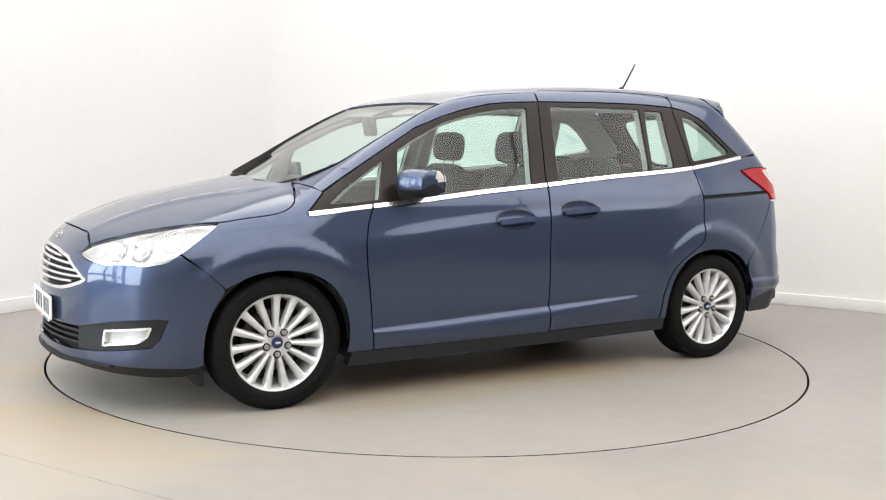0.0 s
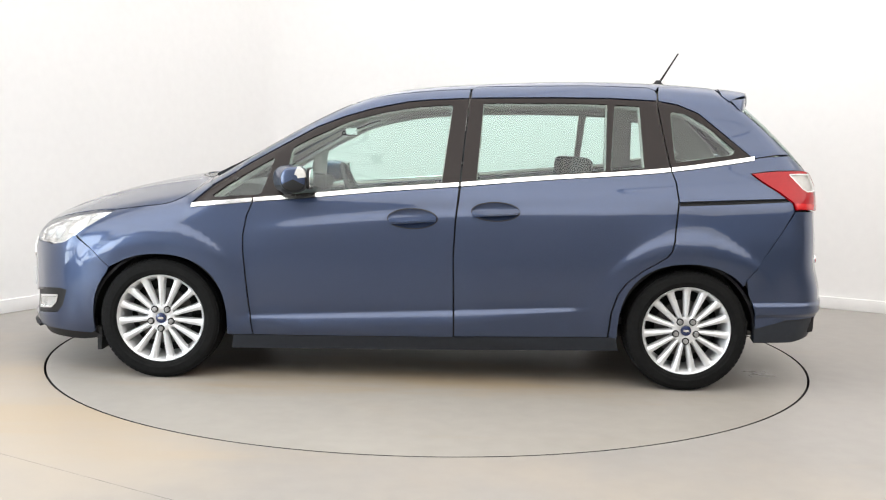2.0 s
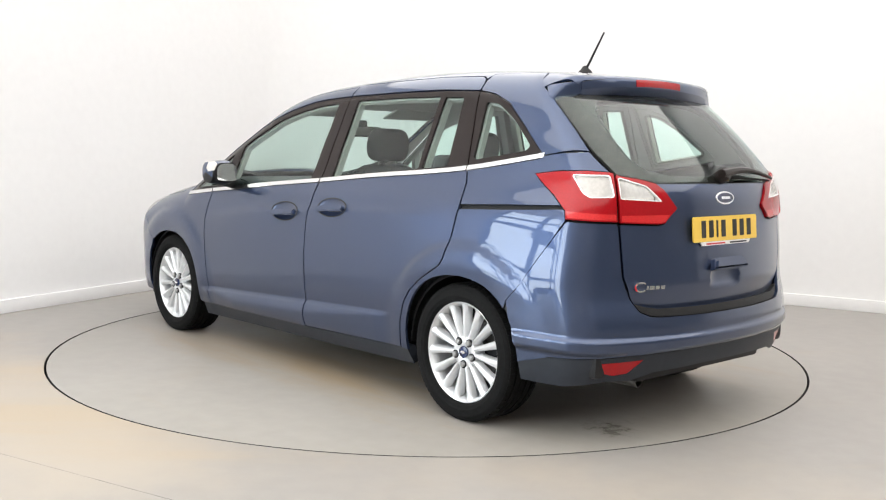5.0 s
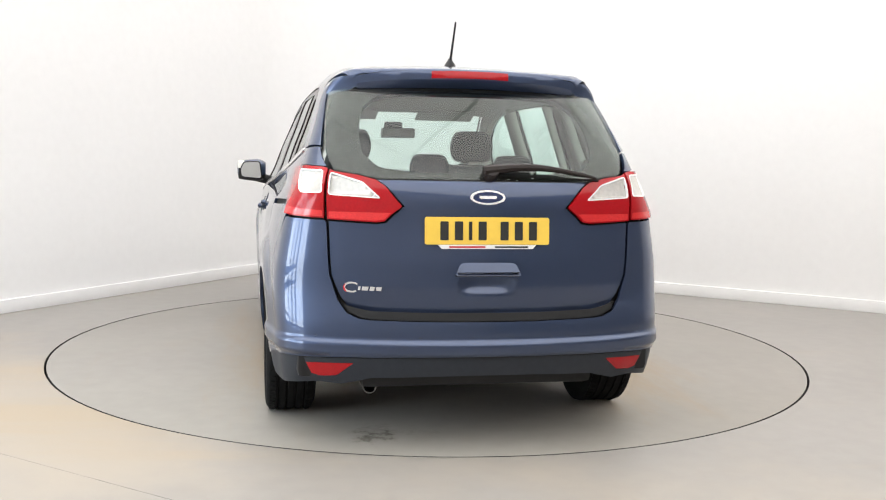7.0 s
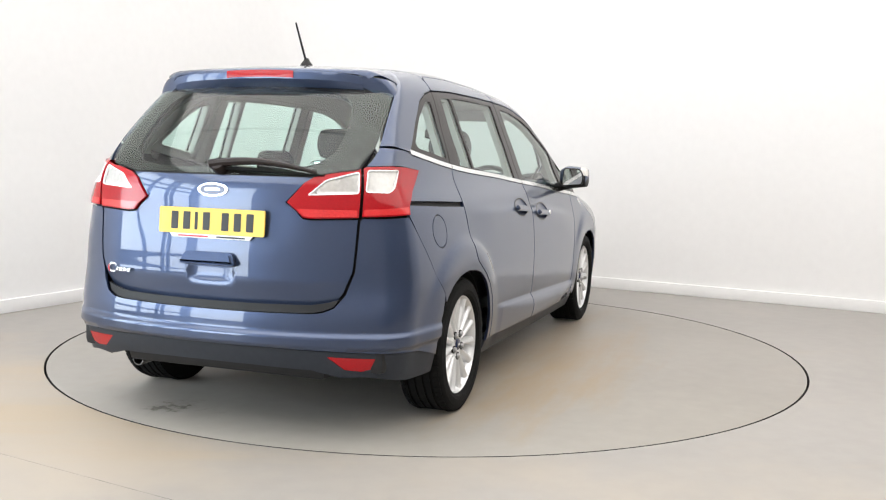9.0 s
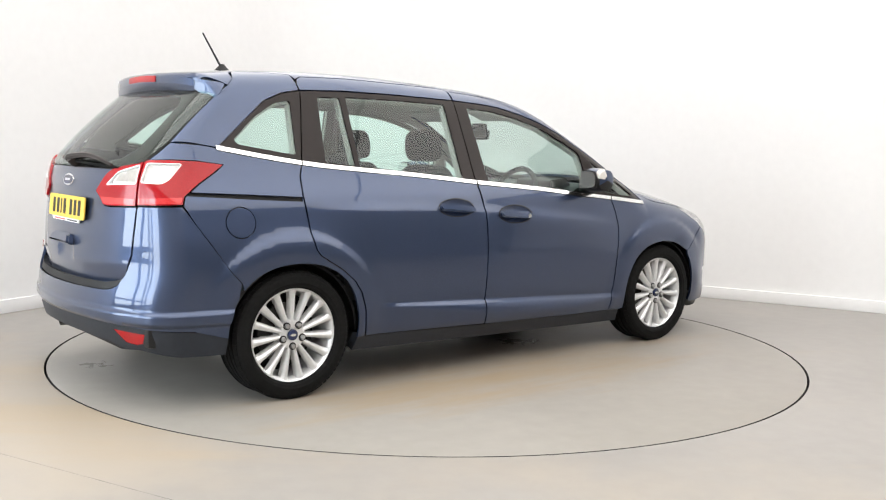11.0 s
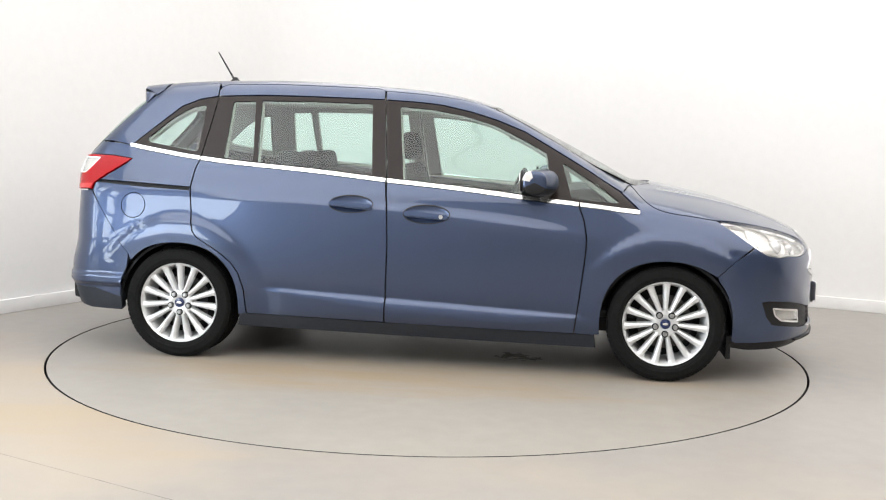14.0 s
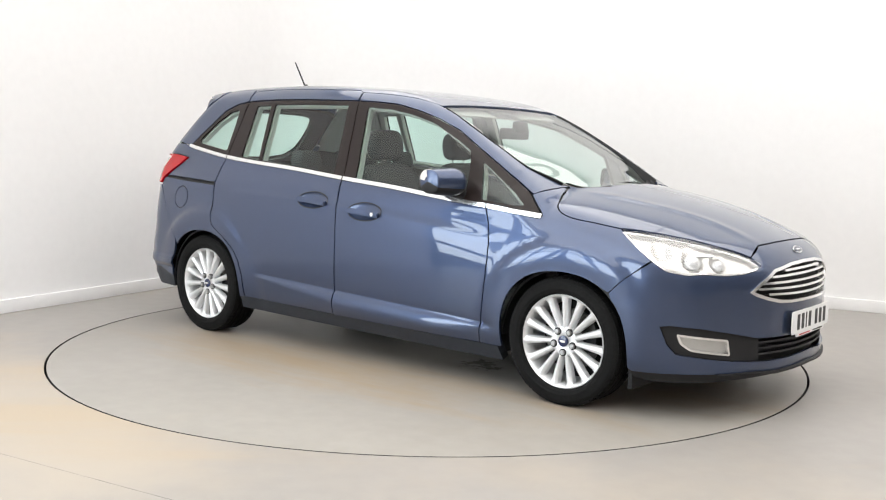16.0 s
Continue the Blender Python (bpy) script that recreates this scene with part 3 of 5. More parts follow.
def door_handle(c, door, side, keyhole=False):
    """A painted pull bar across a hollow in the door."""
    s = -1 if side else 1
    bowl = skin("handle_bowl", "side", shrink(ellipse(*c), .001), PAINT, door, step=.012, rim=0, flip=side, warp=bowl_depth(c))
    skin("handle_rim", "side", shrink(ellipse(*c), -.001), BLACK, door, step=.02, rim=0, flip=side, lift=.0012, holes=[shrink(ellipse(*c), .0045)])
    y = float(chart("side", [(c[0], c[1])])[0][1])
    bm = bmesh.new()
    outline = rounded([(-.116, -.017), (.116, -.018), (.126, -.002), (.118, .013), (-.118, .014), (-.128, -.002)], .010, 4)
    add_prism(bm, outline, -.012, .013, "y", .006)
    bmesh.ops.transform(bm, matrix=Matrix.Translation((c[0], s * (y + .014), c[1] - .004)) @ pose(0, 0, 0, 14 * s, 4, 0), verts=bm.verts)
    part("handle_bar", bm, PAINT, door, angle=60)
    if keyhole:
        bm = bmesh.new()
        add_lathe(bm, [(0, -.004), (.012, -.004), (.012, .003), (.009, .004), (0, .004)], 20, "y", Matrix.Translation((c[0] + .085, s * (y + .027), c[1] - .010)))
        part("key_lock", bm, CHROME, door)


out_front = [(.902, .949)] + [q for q in belt_run(.895, -.172, -.012)] + [(-.176, 1.04)] + middle_gap + [(.895, .247)] + door_front_edge[-2::-1]
out_front = shrink(out_front, HALF_GAP)
out_rear = [q for q in belt_run(-.187, -1.298, -.012)] + slide_edge + [(-.170, .265), (-.158, .70), (-.166, .877)]
out_rear = shrink(out_rear, HALF_GAP)
for side in (False, True):
    d = skin("front_door", "side", out_front, PAINT, car, step=.012, lean=(.047, .394), holes=[ellipse(*HANDLE_F)], flip=side)
    door_handle(HANDLE_F, d, side, keyhole=side)
    d = skin("sliding_door", "side", out_rear, PAINT, car, step=.012, lean=(.047, .394), holes=[ellipse(*HANDLE_R)], flip=side)
    door_handle(HANDLE_R, d, side)

# front wings
edge_line = spline([1.200, 1.235, 1.270, 1.318, 1.378, 1.50, 1.63], [1.054, 1.012, .978, .948, .928, .910, .890])
wing_edge = [(x, float(edge_line(x))) for x in np.linspace(1.200, 1.60, 24)]
lamp_back = lay("front", [(1.039, .888), (1.004, .850), (.946, .793), (.910, .758)], "side")
wing = lamp_back + [(1.73, .663)] + [(1.657, .593)] + arc(*ARCH_F, 51, 190)[1:] + [(1.01, .243), (.899, .247)] + [(.921, .427), (.938, .574), (.950, .691), (.952, .777), (.935, .877)] \
    + [q for q in belt_run(.908, 1.225, -.012, 6)] + [(1.238, .928), (1.230, .942), (1.136, 1.028), (1.185, 1.062)] + wing_edge
both("front_wing", "side", shrink(wing, HALF_GAP), PAINT, car, step=.026)

# rear quarters, with a slot for the sliding door and on one side a fuel flap
lamp_edge = lay("rear", [(.684, 1.170), (.78, 1.173), (.884, 1.170), (1.012, 1.153), (.979, 1.120), (.908, 1.060), (.862, 1.003), (.859, .963)], "side")
bumper_seam = [(-1.892, .878), (-1.79, .732), (-1.741, .657), (-1.690, .603)]
quarter = belt_run(-1.303, -1.72, -.012, 8) + [(-1.735, 1.228), (-1.80, 1.2402), (-1.944, 1.2502)] + lamp_edge + bumper_seam + arc(*ARCH_R, 146, -6)[1:] + [(-1.03, .272), (-.981, .278)] \
    + [(a - .006, b) for a, b in reversed(slide_edge[:-1])]
slot = [(-1.334, .999), (-1.335, .976), (-1.62, .990), (-1.925, 1.009), (-1.925, 1.027), (-1.62, 1.014)]
FLAP = (-1.675, .883, .077, .075)
for side in (False, True):
    q = skin("rear_quarter", "side", shrink(quarter, HALF_GAP), PAINT, car, step=.026, flip=side, holes=[slot] + ([ellipse(*FLAP)] if side else []))
    skin("slide_rail", "side", shrink(slot, -.008), GAP, q, lift=-.013, rim=0, flip=side)
    if side:
        skin("fuel_flap", "side", shrink(ellipse(*FLAP), .005), PAINT, q, flip=True)

# sills
sill = [(1.005, .240), (.6, .246), (-.17, .258), (-1.02, .276), (-1.04, .20), (-.2, .182), (1.02, .163)]
both("sill", "side", sill, SILL, car, step=.04, lift=-.004, rim=.05, label="dark grey plastic sill")

# window surrounds, panes and bright strips
rim_front = [(1.222, .941), (1.128, 1.030), (.95, 1.142), (.822, 1.217), (.587, 1.351), (.43, 1.412), (.287, 1.455), (.103, 1.495), (-.02, 1.508), (-.222, 1.520), (-.209, 1.40)] + belt_run(-.178, 1.20, .012)
rim_rear = [(-.229, 1.521), (-.655, 1.532), (-.971, 1.535), (-1.228, 1.526), (-1.247, 1.41)] + belt_run(-1.291, -.187, .012)[0:14] + [(-.216, 1.40)]
rim_quarter = [(-1.236, 1.525), (-1.342, 1.507), (-1.452, 1.462), (-1.572, 1.364), (-1.722, 1.243)] + belt_run(-1.70, -1.299, .012, 8) + [(-1.254, 1.41)]
g_tri = rounded([(1.085, .972), (1.130, .976), (1.042, 1.044), (.823, 1.177), (.802, 1.186), (.862, .992)], .02)
g_front = rounded([(.715, 1.238), (.616, 1.294), (.407, 1.391), (.226, 1.441), (.041, 1.474), (-.138, 1.488), (-.112, 1.28), (-.086, 1.066), (.35, 1.030), (.752, .990)], .018)
g_one = rounded([(-.300, 1.500), (-.65, 1.508), (-.966, 1.509), (-.952, 1.150), (-.6, 1.119), (-.268, 1.086)], .012)
g_two = rounded([(-1.002, 1.504), (-1.138, 1.501), (-1.157, 1.169), (-.977, 1.152)], .012)
g_quarter = rounded([(-1.300, 1.478), (-1.385, 1.464), (-1.509, 1.390), (-1.645, 1.274), (-1.628, 1.250), (-1.318, 1.202)], .025)
for side in (False, True):
    f = skin("window_surround", "side", rim_front, GLOSS_BLACK, car, lift=-.003, holes=[g_tri, g_front], flip=side, label="gloss black front door window surround")
    for g in (g_tri, g_front):
        skin("window_pane", "side", shrink(g, -.006), GLASS, f, lift=-.007, rim=0, flip=side, step=.04).visible_shadow = False
    f = skin("window_surround", "side", rim_rear, GLOSS_BLACK, car, lift=-.003, holes=[g_one, g_two], flip=side, label="gloss black sliding door window surround")
    for g in (g_one, g_two):
        skin("window_pane", "side", shrink(g, -.006), GLASS, f, lift=-.007, rim=0, flip=side, step=.04).visible_shadow = False
    f = skin("window_surround", "side", rim_quarter, GLOSS_BLACK, car, lift=-.003, holes=[g_quarter], flip=side, label="gloss black rear quarter window surround")
    skin("window_pane", "side", shrink(g_quarter, -.006), GLASS, f, lift=-.007, rim=0, flip=side, step=.04).visible_shadow = False
    for a, b in ((1.232, .909), (.900, -.177), (-.187, -1.293), (-1.300, -1.742)):
        skin("bright_strip", "side", belt_run(a, b, .0105) + belt_run(b, a, -.0105), CHROME, car, step=.03, lift=.005, rim=.01, flip=side, label="polished chrome waist strip")

# roof rails and pillars, in the polar chart
def rail_y(x):
    return float(np.interp(x, [-1.6, -1.2, .3, .38, .70, 1.0, 1.09, 1.19], [.50, .545, .585, .578, .617, .613, .567, .520]))


def upper(xs, d=0.0):
    return lay("top", [(x, rail_y(x) + d) for x in xs], "polar")


edge_up = [(x, z + .004) for x, z in rim_front[:10]]
edge_up[0] = (1.142, 1.03)
edge_up[1] = (1.125, 1.038)
rail = lay("side", [(1.192, 1.066)] + edge_up + [(-.232, 1.574)], "polar") + upper([-.237, 0, .2, .36, .5, .7, .85, 1.0, 1.09, 1.17], .004)
both("front_pillar", "polar", shrink(rail, .002), PAINT, car, step=.024)
strip_low = lay("side", [(-.232, 1.525), (-.655, 1.537), (-.971, 1.540), (-1.231, 1.531)], "polar")
strip_top = lay("side", [(-1.238, 1.56), (-1.226, 1.586), (-1.195, 1.600), (-.9, 1.606), (-.66, 1.600), (-.272, 1.587), (-.238, 1.577)], "polar")
both("sliding_door_frame", "polar", shrink(strip_low + strip_top, .002), PAINT, car, step=.024)
gate_seam = [(-1.944, 1.253), (-1.865, 1.330), (-1.795, 1.395), (-1.71, 1.468), (-1.624, 1.535), (-1.585, 1.570)]
pillar = lay("side", [(-1.240, 1.56), (-1.239, 1.53), (-1.342, 1.512), (-1.452, 1.467), (-1.572, 1.369), (-1.735, 1.232), (-1.80, 1.243)] + gate_seam, "polar") + upper([-1.56, -1.4, -1.25], .002)
both("rear_pillar", "polar", shrink(pillar, .002), PAINT, car, step=.024)
roof_side = upper([.390, .2, 0, -.237]) + lay("side", [(-.275, 1.590), (-.66, 1.603), (-.9, 1.609), (-1.195, 1.603), (-1.232, 1.588)], "polar") + upper([-1.25, -1.4, -1.56, -1.58])
roof = [(.397, math.pi / 2)] + [(.395, math.pi / 2 - .3)] + roof_side + [(-1.62, math.pi / 2 - .4), (-1.66, math.pi / 2)]
skin("roof", "polar", halves(shrink(roof, 0), "polar"), PAINT, car, step=.045)

# bonnet
lamp_top = lay("front", [(1.039, .892), (.889, .881), (.733, .858), (.592, .826), (.431, .775)], "top")
nose_edge = lay("front", [(.323, .820), (.18, .828), (0.0, .831)], "top")
bonnet = [(1.335, 0), (1.31, .16), (1.265, .33), (1.205, .47)] + lay("side", [(1.190, 1.066)] + [(a + .001, b + .003) for a, b in wing_edge], "top") + lamp_top + nose_edge


def bonnet_crease(uv, p):
    y = np.abs(uv[:, 1])
    line = .30 + .16 * ramp(-uv[:, 0], -2.1, -1.2)
    return .006 * np.exp(-((y - line) / .035) ** 2) * ramp(uv[:, 0], 1.2, 1.45) * (1 - ramp(uv[:, 0], 2.0, 2.2))


skin("bonnet", "top", halves(bonnet, "top"), PAINT, car, step=.03, warp=bonnet_crease)

# windscreen with its black band, cowl and wipers
screen = [(.400, 0), (.398, .3)] + [(x, rail_y(x) + .002) for x in (.402, .55, .70, .85, 1.0, 1.09, 1.17)] + [(1.28, .38), (1.36, .20), (1.39, 0)]


def screen_sink(uv, p):
    """The glass lies a little below the pillars, deepest at its lower corners."""
    x, y = uv[:, 0], np.abs(uv[:, 1])
    return -.006 - .024 * ramp(x, .80, 1.12) * ramp(y, .10, .52)


skin("windscreen", "top", halves(screen, "top"), SCREEN, car, step=.04, rim=.004, lift=-.002, warp=screen_sink).visible_shadow = False
inner = [(.406, 0), (.404, .3), (.408, .568), (.55, .587), (.70, .606), (.85, .605), (.992, .600), (1.075, .557), (1.15, .510), (1.25, .37), (1.33, .195), (1.36, 0)]
skin("windscreen_band", "top", halves(screen, "top"), GLOSS_BLACK, car, step=.035, lift=-.007, rim=0, warp=screen_sink, holes=[halves(inner, "top")], label="black printed band round the windscreen")
cowl = [(1.27, 0), (1.25, .2), (1.19, .38), (1.12, .52), (1.09, .60), (1.15, .61), (1.21, .50), (1.28, .35), (1.33, .18), (1.36, 0)]
skin("cowl", "top", halves(cowl, "top"), BLACK, car, lift=-.022, rim=.02, label="black plastic scuttle panel under the windscreen")
seal_x = np.linspace(.41, 1.16, 26)
seal_line = chart("top", [(x, rail_y(x) - .0015) for x in seal_x])
seal_out = slope(seal_line)
for s in (-1, 1):
    bm = bmesh.new()
    rows = []
    for x, p, n in zip(seal_x, seal_line, seal_out):
        deep = .012 + .028 * float(ramp(x, .80, 1.12))
        wide = .003 + .010 * float(ramp(x, .85, 1.14))
        q = [p + n * (.001 + .010 * float(ramp(x, .9, 1.14))), p - n * deep]
        q += [q[1] - np.array((0, wide, 0)), q[0] - np.array((0, wide, 0))]
        rows.append([bm.verts.new((a, s * b, c)) for a, b, c in q])
    for a, b in zip(rows, rows[1:]):
        for j in range(4):
            bm.faces.new((a[j], a[(j + 1) % 4], b[(j + 1) % 4], b[j]))
    bm.faces.new(rows[0])
    bm.faces.new(rows[-1][::-1])
    part("screen_seal", bm, BLACK, car, "black rubber seal along the windscreen edge", angle=30)
for s in (-1, 1):
    bm = bmesh.new()
    pts = chart("top", [(1.305 - .08 * k - .07 * k * k, s * (.26 + .22 * k)) for k in np.linspace(0, 1, 7)]) + np.array((0, 0, -.006))
    add_tube(bm, pts, .009, 8, .5)
    part("windscreen_wiper", bm, BLACK, car)

# front bumper and grilles
lamp_low = [(.392, .735), (.44, .713), (.503, .700), (.582, .695), (.697, .701), (.762, .696), (.844, .711), (.865, .721), (.906, .754)]
bumper = [(0, .8285), (.18, .8255), (.323, .8175), (.429, .7735)] + lamp_low + lay("side", [(1.73, .662), (1.658, .592)] + arc(*ARCH_F, 50, -8, 8)[1:] + [(1.748, .24)], "front") + [(.965, .228), (.78, .236), (.44, .238), (.31, .230), (0, .244)]
grille_edge = [(0, .738), (.155, .734), (.317, .712), (.422, .655), (.474, .617), (.442, .598), (.369, .575), (.294, .558), (.21, .553), (0, .553)]
intake = [(0, .393), (.255, .393), (.417, .397), (.568, .429), (.699, .453), (.827, .464), (.868, .458), (.836, .374), (.798, .330), (.718, .318), (.536, .294), (.344, .282), (.174, .285), (0, .296)]
front_bumper = skin("front_bumper", "front", shrink(halves(bumper, "front"), HALF_GAP), PAINT, car, step=.026, holes=[halves(grille_edge, "front"), halves(intake, "front")])
grille = skin("grille", "front", shrink(halves(grille_edge, "front"), -.02), GAP, car, step=.05, lift=-.045, rim=0, label="dark radiator grille with chrome bars")
skin("grille_frame", "front", halves(shrink(grille_edge, -.002), "front"), CHROME, grille, step=.02, lift=.004, rim=.04, holes=[halves([(0, .726), (.15, .722), (.308, .701), (.41, .648), (.452, .617), (.432, .609), (.365, .588), (.29, .571), (.21, .565), (0, .565)], "front")])
for i, z in enumerate((.595, .625, .655, .686, .710)):
    span = [.36, .425, .395, .33, .22][i]
    low = [(a, z - .008 + .006 * (a / .45) ** 2 * (2 - i)) for a in np.linspace(-span, span, 19)]
    skin("grille_bar", "front", low + [(a, b + .011) for a, b in reversed(low)], CHROME, grille, step=.02, lift=-.004, rim=.02)
lower = skin("lower_intake", "front", shrink(halves(intake, "front"), -.035), GAP, car, step=.05, lift=-.05, rim=0, label="black lower intake with fog lamp bezels")
bezel = [(.40, .392), (.568, .427), (.699, .451), (.827, .462), (.866, .456), (.834, .374), (.797, .332), (.718, .320), (.536, .296), (.40, .289)]
fog = rounded([(.800, .426), (.567, .397), (.556, .320), (.738, .346), (.782, .377)], .012)
for side in (False, True):
    b = skin("fog_bezel", "front", bezel, BLACK, lower, step=.025, lift=-.012, rim=.03, holes=[fog], flip=side)
    lamp_ob = skin("fog_lamp", "front", shrink(fog, .001), BRIGHT, car, step=.018, lift=-.028, rim=0, flip=side, label="rectangular fog lamp with bright reflector")
    skin("fog_frame", "front", fog, CHROME, lamp_ob, step=.02, lift=-.006, rim=.02, flip=side, holes=[shrink(fog, .010)])
    skin("fog_lens", "front", shrink(fog, .004), LENS, lamp_ob, step=.03, lift=-.008, rim=0, flip=side).visible_shadow = False
for z in (.318, .345, .372):
    run = [(a, z - .005) for a in np.linspace(-.42, .42, 17)]
    skin("intake_bar", "front", run + [(a, b + .010) for a, b in reversed(run)], BLACK, lower, step=.03, lift=-.012, rim=.03)
dam = [(0, .240), (.31, .226), (.44, .234), (.78, .232), (.965, .224), (1.0, .19), (.9, .175), (.6, .182), (.3, .19), (0, .20)]
skin("air_dam", "front", halves(dam, "front"), BLACK, car, step=.03, lift=-.025, rim=.03, label="black plastic air dam")
lip = [(0, .246), (.3, .232), (.44, .240), (.62, .238), (.62, .230), (.44, .230), (.3, .221), (0, .235)]
skin("front_splitter", "front", halves(lip, "front"), BLACK, car, step=.02, lift=.014, rim=.04, label="black splitter lip")


def oval_badge(name, m, parent):
    """An oval badge: navy field, bright ring and a plain bright bar."""
    bm = bmesh.new()
    add_prism(bm, ellipse(0, 0, .074, .030, 40), -.004, .003, "z", .002)
    bmesh.ops.transform(bm, matrix=m, verts=bm.verts)
    b = part(name, bm, CHROME, parent, "oval badge with a navy field and bright ring")
    for k, mat, (h0, h1) in ((.062, NAVY, (.002, .0045)),):
        bm = bmesh.new()
        add_prism(bm, ellipse(0, 0, k, .0225, 40), h0, h1, "z")
        bmesh.ops.transform(bm, matrix=m, verts=bm.verts)
        part("badge_field", bm, mat, b)
    bm = bmesh.new()
    add_prism(bm, rounded([(-.036, -.006), (.036, -.006), (.036, .006), (-.036, .006)], .005), .004, .0058, "z")
    bmesh.ops.transform(bm, matrix=m, verts=bm.verts)
    part("badge_bar", bm, CHROME, b)


def on_body(kind, uv, lift=0.0):
    """A frame on the skin: its z axis points out, its y axis up."""
    p = chart(kind, [uv])
    n = Vector(slope(p)[0])
    u = Vector((0, 0, 1)).cross(n).normalized()
    v = n.cross(u)
    m = Matrix((u, v, n)).transposed().to_4x4()
    m.translation = Vector(p[0]) + n * lift
    return m


oval_badge("front_badge", on_body("front", (0, .785), .004) @ Matrix.Scale(.72, 4), car)


def number_plate(name, m, face, parent, label, strip):
    """A plate whose characters are plain dark bars."""
    bm = bmesh.new()
    add_prism(bm, rounded([(-.26, -.0555), (.26, -.0555), (.26, .0555), (-.26, .0555)], .010), -.004, .003, "z", .001)
    bmesh.ops.transform(bm, matrix=m, verts=bm.verts)
    plate = part(name, bm, face, parent, label)
    for x in (-.18, -.12, -.072, -.022, .07, .13, .19):
        bm = bmesh.new()
        w = .007 if x == -.072 else .017
        add_prism(bm, rounded([(x - w, -.038), (x + w, -.038), (x + w, .038), (x - w, .038)], .004), .003, .0044, "z")
        bmesh.ops.transform(bm, matrix=m, verts=bm.verts)
        part("plate_bar", bm, INK, plate)
    if strip:
        bm = bmesh.new()
        add_prism(bm, [(-.19, -.073), (.19, -.073), (.205, -.0565), (-.205, -.0565)], -.004, .002, "z")
        bmesh.ops.transform(bm, matrix=m, verts=bm.verts)
        part("dealer_strip", bm, WHITE, plate, "white strip with small bars")
        for a, b, mat in ((-.16, -.01, RED_PAINT), (.03, .17, INK)):
            bm = bmesh.new()
            add_prism(bm, [(a, -.069), (b, -.069), (b, -.062), (a, -.062)], .002, .003, "z")
            bmesh.ops.transform(bm, matrix=m, verts=bm.verts)
            part("strip_bar", bm, mat, plate)


front_spot = pose(float(chart("front", [(.10, .452)])[0][0]) + .006, 0, .452, 90, 0, 90)
number_plate("front_number_plate", front_spot, WHITE, car, "white number plate with dark bars", True)

# headlamps
head = rounded([(.390, .728), (.396, .748), (.431, .771), (.592, .823), (.733, .855), (.889, .878), (1.036, .888), (1.002, .850), (.944, .793), (.904, .757), (.863, .723), (.844, .713), (.762, .698), (.697, .704), (.582, .697), (.503, .702), (.440, .716)], .008, 3)


def bowl_shape(uv, p):
    d = -.030 * np.ones(len(uv))
    for a, z, r in ((.72, .775, .060), (.60, .758, .045), (.86, .815, .05)):
        q = np.hypot(uv[:, 0] - a, uv[:, 1] - z) / r
        d = d - .045 * np.clip(1 - q * q, 0, 1)
    return d


for side in (False, True):
    s = -1 if side else 1
    h = skin("headlamp", "front", shrink(head, .002), BRIGHT, car, step=.014, rim=.03, flip=side, warp=bowl_shape, label="swept-back headlamp with clear lens and bright bowl")
    skin("lamp_lens", "front", shrink(head, .0025), LENS, h, step=.025, lift=.001, rim=0, flip=side).visible_shadow = False
    skin("lamp_bezel", "front", head, CHROME, h, step=.02, lift=-.012, rim=.02, flip=side, holes=[shrink(head, .007)])
    for a, z, r in ((.72, .775, .031), (.60, .758, .022)):
        m = on_body("front", (a, z), -.048)
        if side:
            m = Matrix.Diagonal((1, -1, 1, 1)) @ m
        bm = bmesh.new()
        add_lathe(bm, [(r * 1.22, -.02), (r * 1.22, .012), (r * 1.08, .014), (r, .012), (r * .85, .024), (r * .5, .032), (0, .035)], 28, "z", m)
        part("projector", bm, PROJECTOR, h)
    m = on_body("front", (.66, .80), -.03)
    if side:
        m = Matrix.Diagonal((1, -1, 1, 1)) @ m
    bm = bmesh.new()
    add_box(bm, (-.05, -.006, -.02), (.05, .006, .008), .003, m)
    part("lamp_fin", bm, CHROME, h)

# tailgate, glass, lamps
GLASS_LOW = 1.124
gate = [(0, GLASS_LOW - .002), (.468, GLASS_LOW - .003), (.428, 1.094), (.352, 1.016), (.395, .981), (.423, .950), (.46, .944), (.644, .952), (.634, .85), (.622, .732), (.587, .648), (.547, .599), (.50, .581), (.461, .577), (.2, .572), (0, .572)]


def gate_shape(uv, p):
    a, z = np.abs(uv[:, 0]), uv[:, 1]
    hollow = ramp(z, .78, .97) * (1 - ramp(z, 1.000, 1.014)) * (1 - ramp(a, .30, .46))
    grip = .75 * np.clip(1 - (a / .125) ** 4, 0, 1) * ramp(z, .655, .70) * (1 - ramp(z, .735, .742))
    tuck = (1 - ramp(z, .56, .70))
    return -.006 * hollow - .026 * grip - .045 * tuck


tailgate = skin("tailgate", "rear", shrink(halves(gate, "rear"), HALF_GAP), PAINT, car, step=.016, warp=gate_shape)
bm = bmesh.new()
add_prism(bm, rounded([(-.138, -.024), (.138, -.024), (.116, .024), (.10, .03), (-.10, .03), (-.116, .024)], .012), -.02, .024, "z", .012)
bmesh.ops.transform(bm, matrix=on_body("rear", (0, .762), .010) @ pose(0, 0, 0, -16, 0, 0), verts=bm.verts)
part("tailgate_handle", bm, PAINT, tailgate, angle=60)
oval_badge("rear_badge", on_body("rear", (0, 1.057), .002), tailgate)
number_plate("rear_number_plate", on_body("rear", (0, .922), .002), YELLOW, car, "yellow number plate with dark bars", True)
